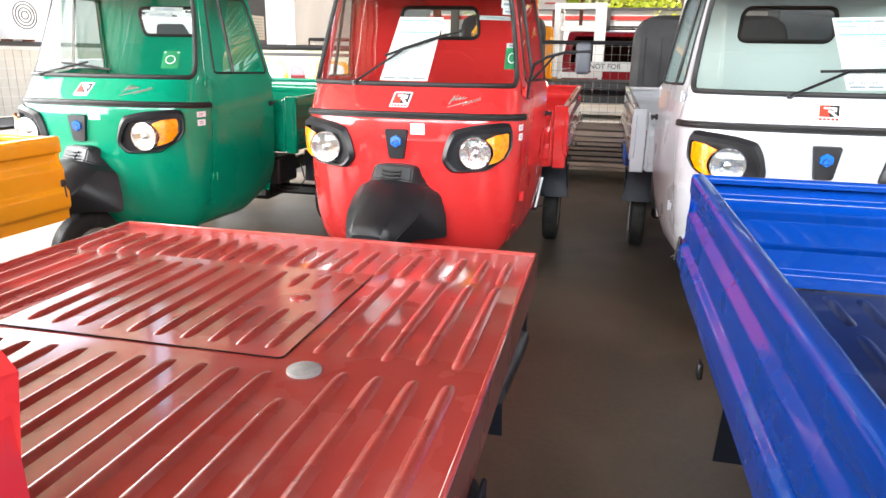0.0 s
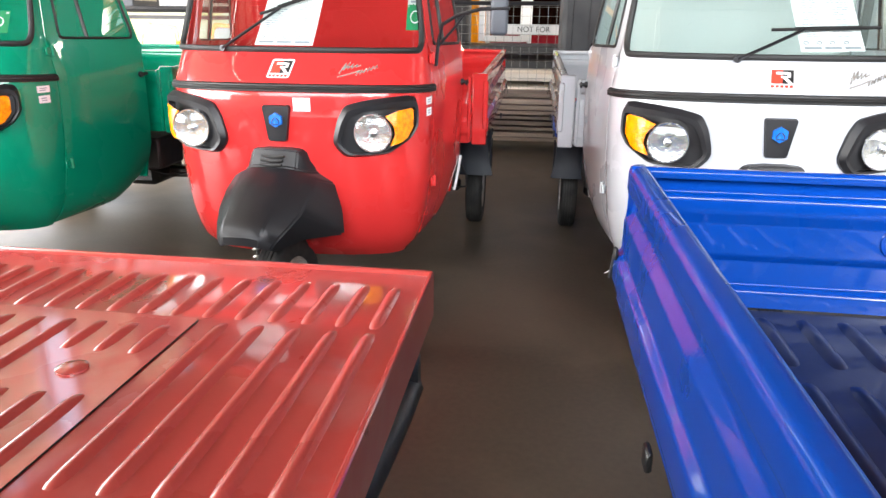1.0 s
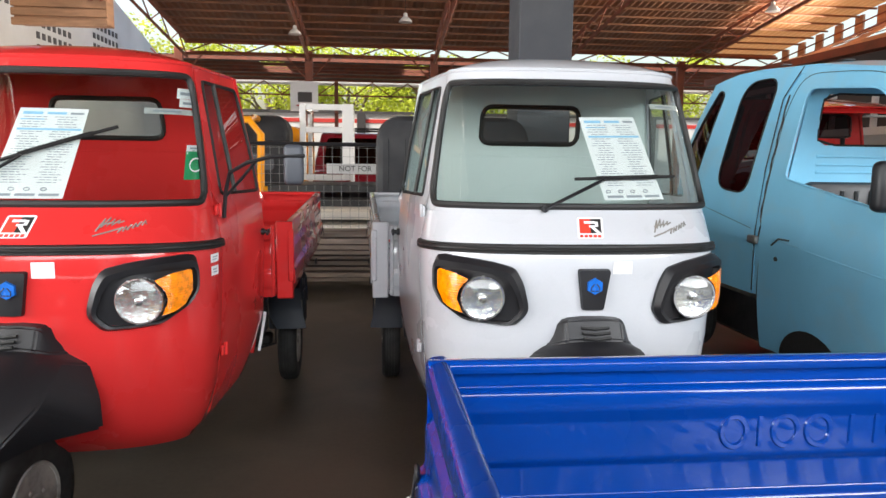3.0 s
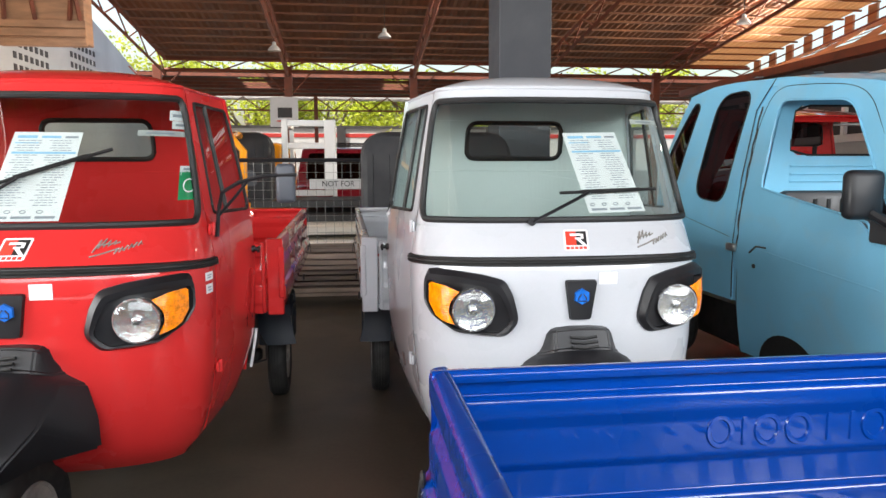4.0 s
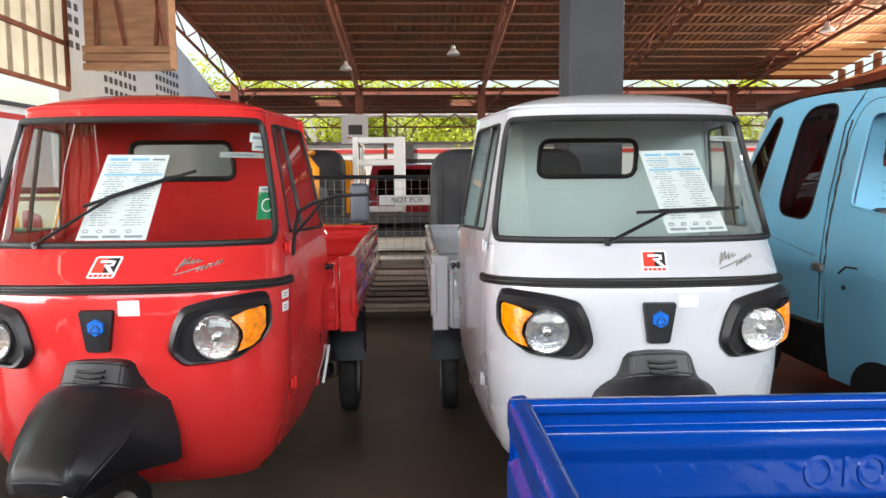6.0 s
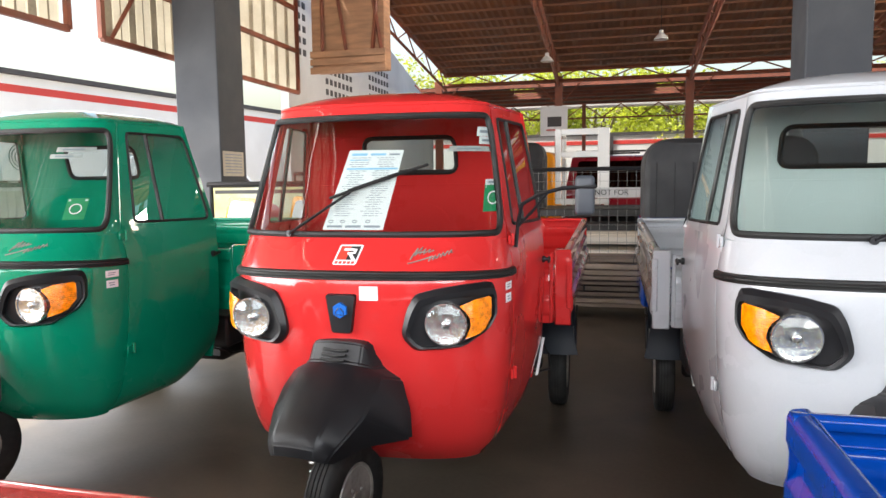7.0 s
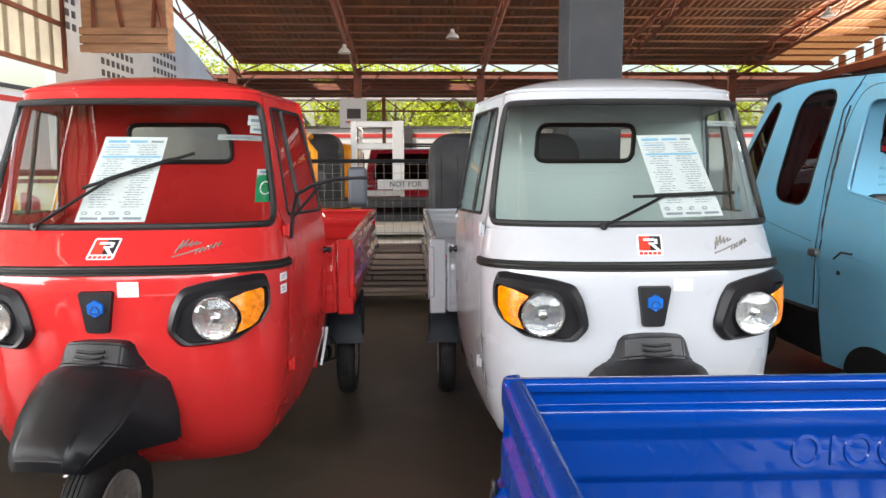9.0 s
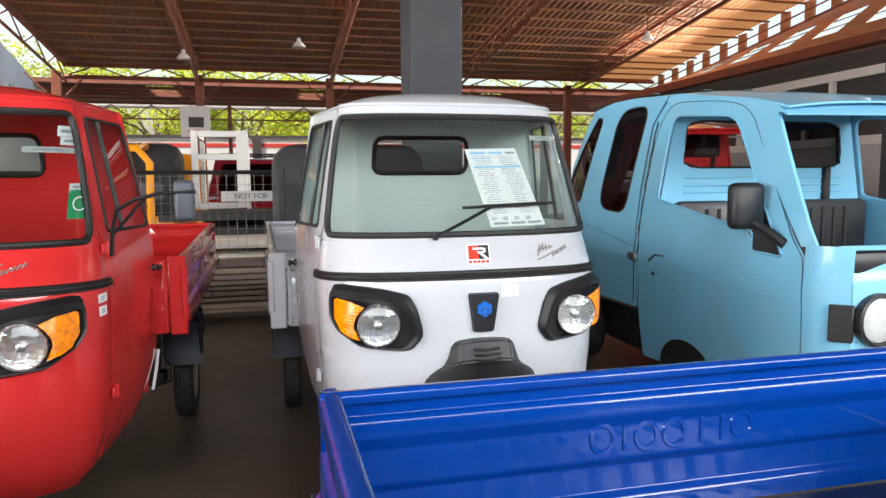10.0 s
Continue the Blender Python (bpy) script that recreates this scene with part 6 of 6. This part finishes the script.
# ---- vehicles behind the fence and in the yard ----
def hooded(label, body, hood, m, length=1.3, width=1.30, top=1.98, base=1.02, pane_from=-0.12):
    """A passenger three-wheeler with a canvas hood, seen over its rear."""
    t = thing("hooded_three_wheeler", label, "three-wheeler", group="hooded three-wheelers")
    h = width / 2
    rings = []
    bm = bmesh.new()
    outline = rounded([(-h, base), (-h, top), (h, top), (h, base)], [0.01, 0.22, 0.22, 0.01], 7)
    for y, k in ((0.0, 0.93), (0.03, 0.98), (0.12, 1.0), (length * 0.5, 1.01), (length, 1.0), (length + 0.1, 0.97)):
        rings.append([bm.verts.new((x * k, y, base + (z - base) * k)) for x, z in outline])
    for A, B in zip(rings, rings[1:]):
        for i in range(len(A) - 1):
            bm.faces.new((A[i], A[i + 1], B[i + 1], B[i]))
    bm.faces.new(rings[0]), bm.faces.new(rings[-1])
    part("hood", bm, hood, t, "canvas hood with rounded corners")
    bm = pane(bmesh.new(), rounded([(pane_from, 1.27), (0.45, 1.27), (0.42, 1.50), (pane_from + 0.02, 1.50)], 0.08, 5), lambda x, z: Vector((x, -0.006, z)), 2)
    part("rear_window", bm, GREY_PLASTIC, t, "cloudy plastic rear window")
    for j in range(9):
        x = -h * 0.86 + j * h * 0.215
        part("canvas_fold", tube(bmesh.new(), [(x, -0.001, base + 0.03), (x, -0.001, top - 0.20)], 0.005, 5), hood, t)
    bm = boxed((0, length * 0.5, (0.41 + base + 0.02) / 2), (width + 0.04, length + 0.1, base + 0.02 - 0.41), 0.06, seg=3)
    body_ob = part("body", bm, body, t)
    for k in (-1, 1):
        part("tail_lamp", boxed((k * 0.5, -0.06, 0.75), (0.12, 0.03, 0.08), 0.01), STICKER_RED, body_ob)
        wheel(t, k * 0.52, length * 0.45)
    wheel(t, 0, length + 1.1)
    bm = boxed((0, length + 0.75, 0.75), (1.0, 0.9, 0.7), 0.12, seg=3)
    part("nose", bm, body, t)
    t.matrix_world = m
    return t


hooded("blue three-wheeler with a black canvas hood", BLUE, GREY_CANVAS, pose(-0.10, 3.42, 0), 0.9, 1.30, 1.80, 1.14, -0.26)
trike = hooded("yellow three-wheeler with a dark canvas hood", YELLOW, GREY_CANVAS, pose(-2.62, 7.6, 0, 0, 0, 4), top=2.04)
arch = [(-0.34, 0.85), (-0.36, 1.75), (-0.22, 1.94), (0.16, 1.94), (0.31, 1.75), (0.29, 0.85)]
part("front_frame", tube(bmesh.new(), [(x, -0.55, z) for x, z in arch], 0.05, 8), YELLOW, trike, "yellow windscreen arch")
part("front_panel", boxed((-0.03, -0.50, 0.66), (0.70, 0.14, 0.72), 0.06, seg=3), YELLOW, trike)
part("roof_bow", tube(bmesh.new(), [(0.16, -0.55, 1.94), (0.20, -0.2, 1.99), (0.22, 0.05, 1.98)], 0.05, 8), YELLOW, trike)
hooded("yellow three-wheeler with a yellow roof", YELLOW, YELLOW, pose(-2.62, 9.6, 0, 0, 0, -4))


def frame_cab(m):
    t = thing("cab_frame", "white steel truck cab frame without doors", "vehicle frame")
    for x in (-0.36, 0.30):
        part("upright", boxed((x, 0, 1.68), (0.09 if x < 0.2 else 0.17, 0.07, 1.12), 0.012), WALL_WHITE, t)
    for z in (1.16, 1.86, 2.19):
        part("crossbar", boxed((-0.02, 0, z), (0.60, 0.055, 0.09), 0.012), WALL_WHITE, t)
    for x in (-0.36, 0.33):
        part("side_rail", boxed((x, 0.62, 2.19), (0.07, 1.1, 0.07), 0.01), WALL_WHITE, t)
        part("rear_upright", boxed((x, 1.2, 1.1), (0.07, 0.07, 2.2), 0.01), WALL_WHITE, t)
    part("flat_bed", boxed((0.3, 0.2, 1.02), (2.2, 1.6, 0.10), 0.01), CHASSIS, t)
    part("tail_board", boxed((0.42, -0.62, 1.30), (0.80, 0.03, 0.14), 0.004), WALL_GREY, t)
    word = bpy.data.curves.new("board_lettering", "FONT")
    word.body, word.size, word.extrude = "NOT FOR", 0.105, 0.003
    word.align_x, word.align_y = "CENTER", "CENTER"
    pattern = bpy.data.objects.new("board_lettering", word)
    letters = part("board_lettering", bmesh.new(), STICKER_BLACK, t, "black painted words", smooth=False)
    letters.data = bpy.data.meshes.new_from_object(pattern)
    letters.data.materials.clear()
    letters.data.materials.append(STICKER_BLACK)
    letters["kind"] = "stuff"
    letters.matrix_local = pose(0.42, -0.64, 1.30, 90)
    bpy.data.objects.remove(pattern)
    part("chassis", boxed((0.3, 0.4, 0.72), (1.3, 2.2, 0.36), 0.03), CHASSIS, t)
    for k in (-1, 1):
        wheel(t, 0.3 + k * 0.6, 0.3, 0.3, 0.16)
    t.matrix_world = m


frame_cab(pose(-1.45, 8.0, 0))


def pickup(label, body, m, white=False):
    t = thing("pickup_truck", label, "pickup", group="pickups in the yard")
    prof = [(0.0, 0.45), (0.02, 0.85), (0.10, 0.98), (1.0, 1.06), (1.45, 1.62), (1.6, 1.68), (2.6, 1.68), (2.75, 1.62), (2.95, 1.06), (4.2, 1.02), (4.25, 0.45)]
    bm = bmesh.new()
    cols = []
    for k, u in ((-1, 0.97), (-0.94, 1.0), (0.94, 1.0), (1, 0.97)):
        cols.append([bm.verts.new((k * (0.82 - 0.12 * max(0, (z - 1.06) / 0.6)), y, 0.45 + (z - 0.45) * u)) for y, z in prof])
    for A, B in zip(cols, cols[1:]):
        for i in range(len(prof)):
            j = (i + 1) % len(prof)
            bm.faces.new((A[i], A[j], B[j], B[i]))
    bm.faces.new(cols[0]), bm.faces.new(cols[-1])
    part("body", bm, body, t)
    glassy = lambda pts: pane(bmesh.new(), rounded(pts, 0.05, 3), lambda a, b: Vector((a, 1.02 + (b - 1.08) * 0.80 - 0.02, b)), 2)
    part("windscreen", glassy([(-0.66, 1.10), (0.66, 1.10), (0.58, 1.58), (-0.58, 1.58)]), TINTED, t)
    for k in (-1, 1):
        bm = pane(bmesh.new(), rounded([(1.25, 1.12), (2.05, 1.12), (2.05, 1.58), (1.60, 1.58)], 0.05, 3), lambda s, z: Vector((k * (0.825 - 0.12 * (z - 1.06) / 0.6), s, z)), 2)
        part("side_window", bm, TINTED, t)
        part("headlamp", boxed((k * 0.6, -0.01, 0.78), (0.26, 0.05, 0.13), 0.02), CHROME, t)
        for y in (0.85, 3.35):
            wheel(t, k * 0.72, y, 0.31, 0.18)
    part("grille", boxed((0, -0.012, 0.76), (0.8, 0.03, 0.14), 0.01), STICKER_BLACK, t)
    part("bumper", boxed((0, -0.05, 0.52), (1.6, 0.12, 0.16), 0.03), CHASSIS, t)
    for k in (-0.5, 0.5):
        part("roof_bar", tube(bmesh.new(), [(-0.62, 2.1 + k, 1.76), (0.62, 2.1 + k, 1.76)], 0.02, 6), CHASSIS, t)
    t.matrix_world = m


pickup("maroon pickup parked beyond the fence", MAROON, pose(-0.95, 11.3, 0, 0, 0, 4) @ Matrix.Scale(1.2, 4))
pickup("white van with a roof rack parked in the yard", WHITE, pose(-6.55, 9.0, 0, 0, 0, 90) @ Matrix.Scale(1.2, 4))
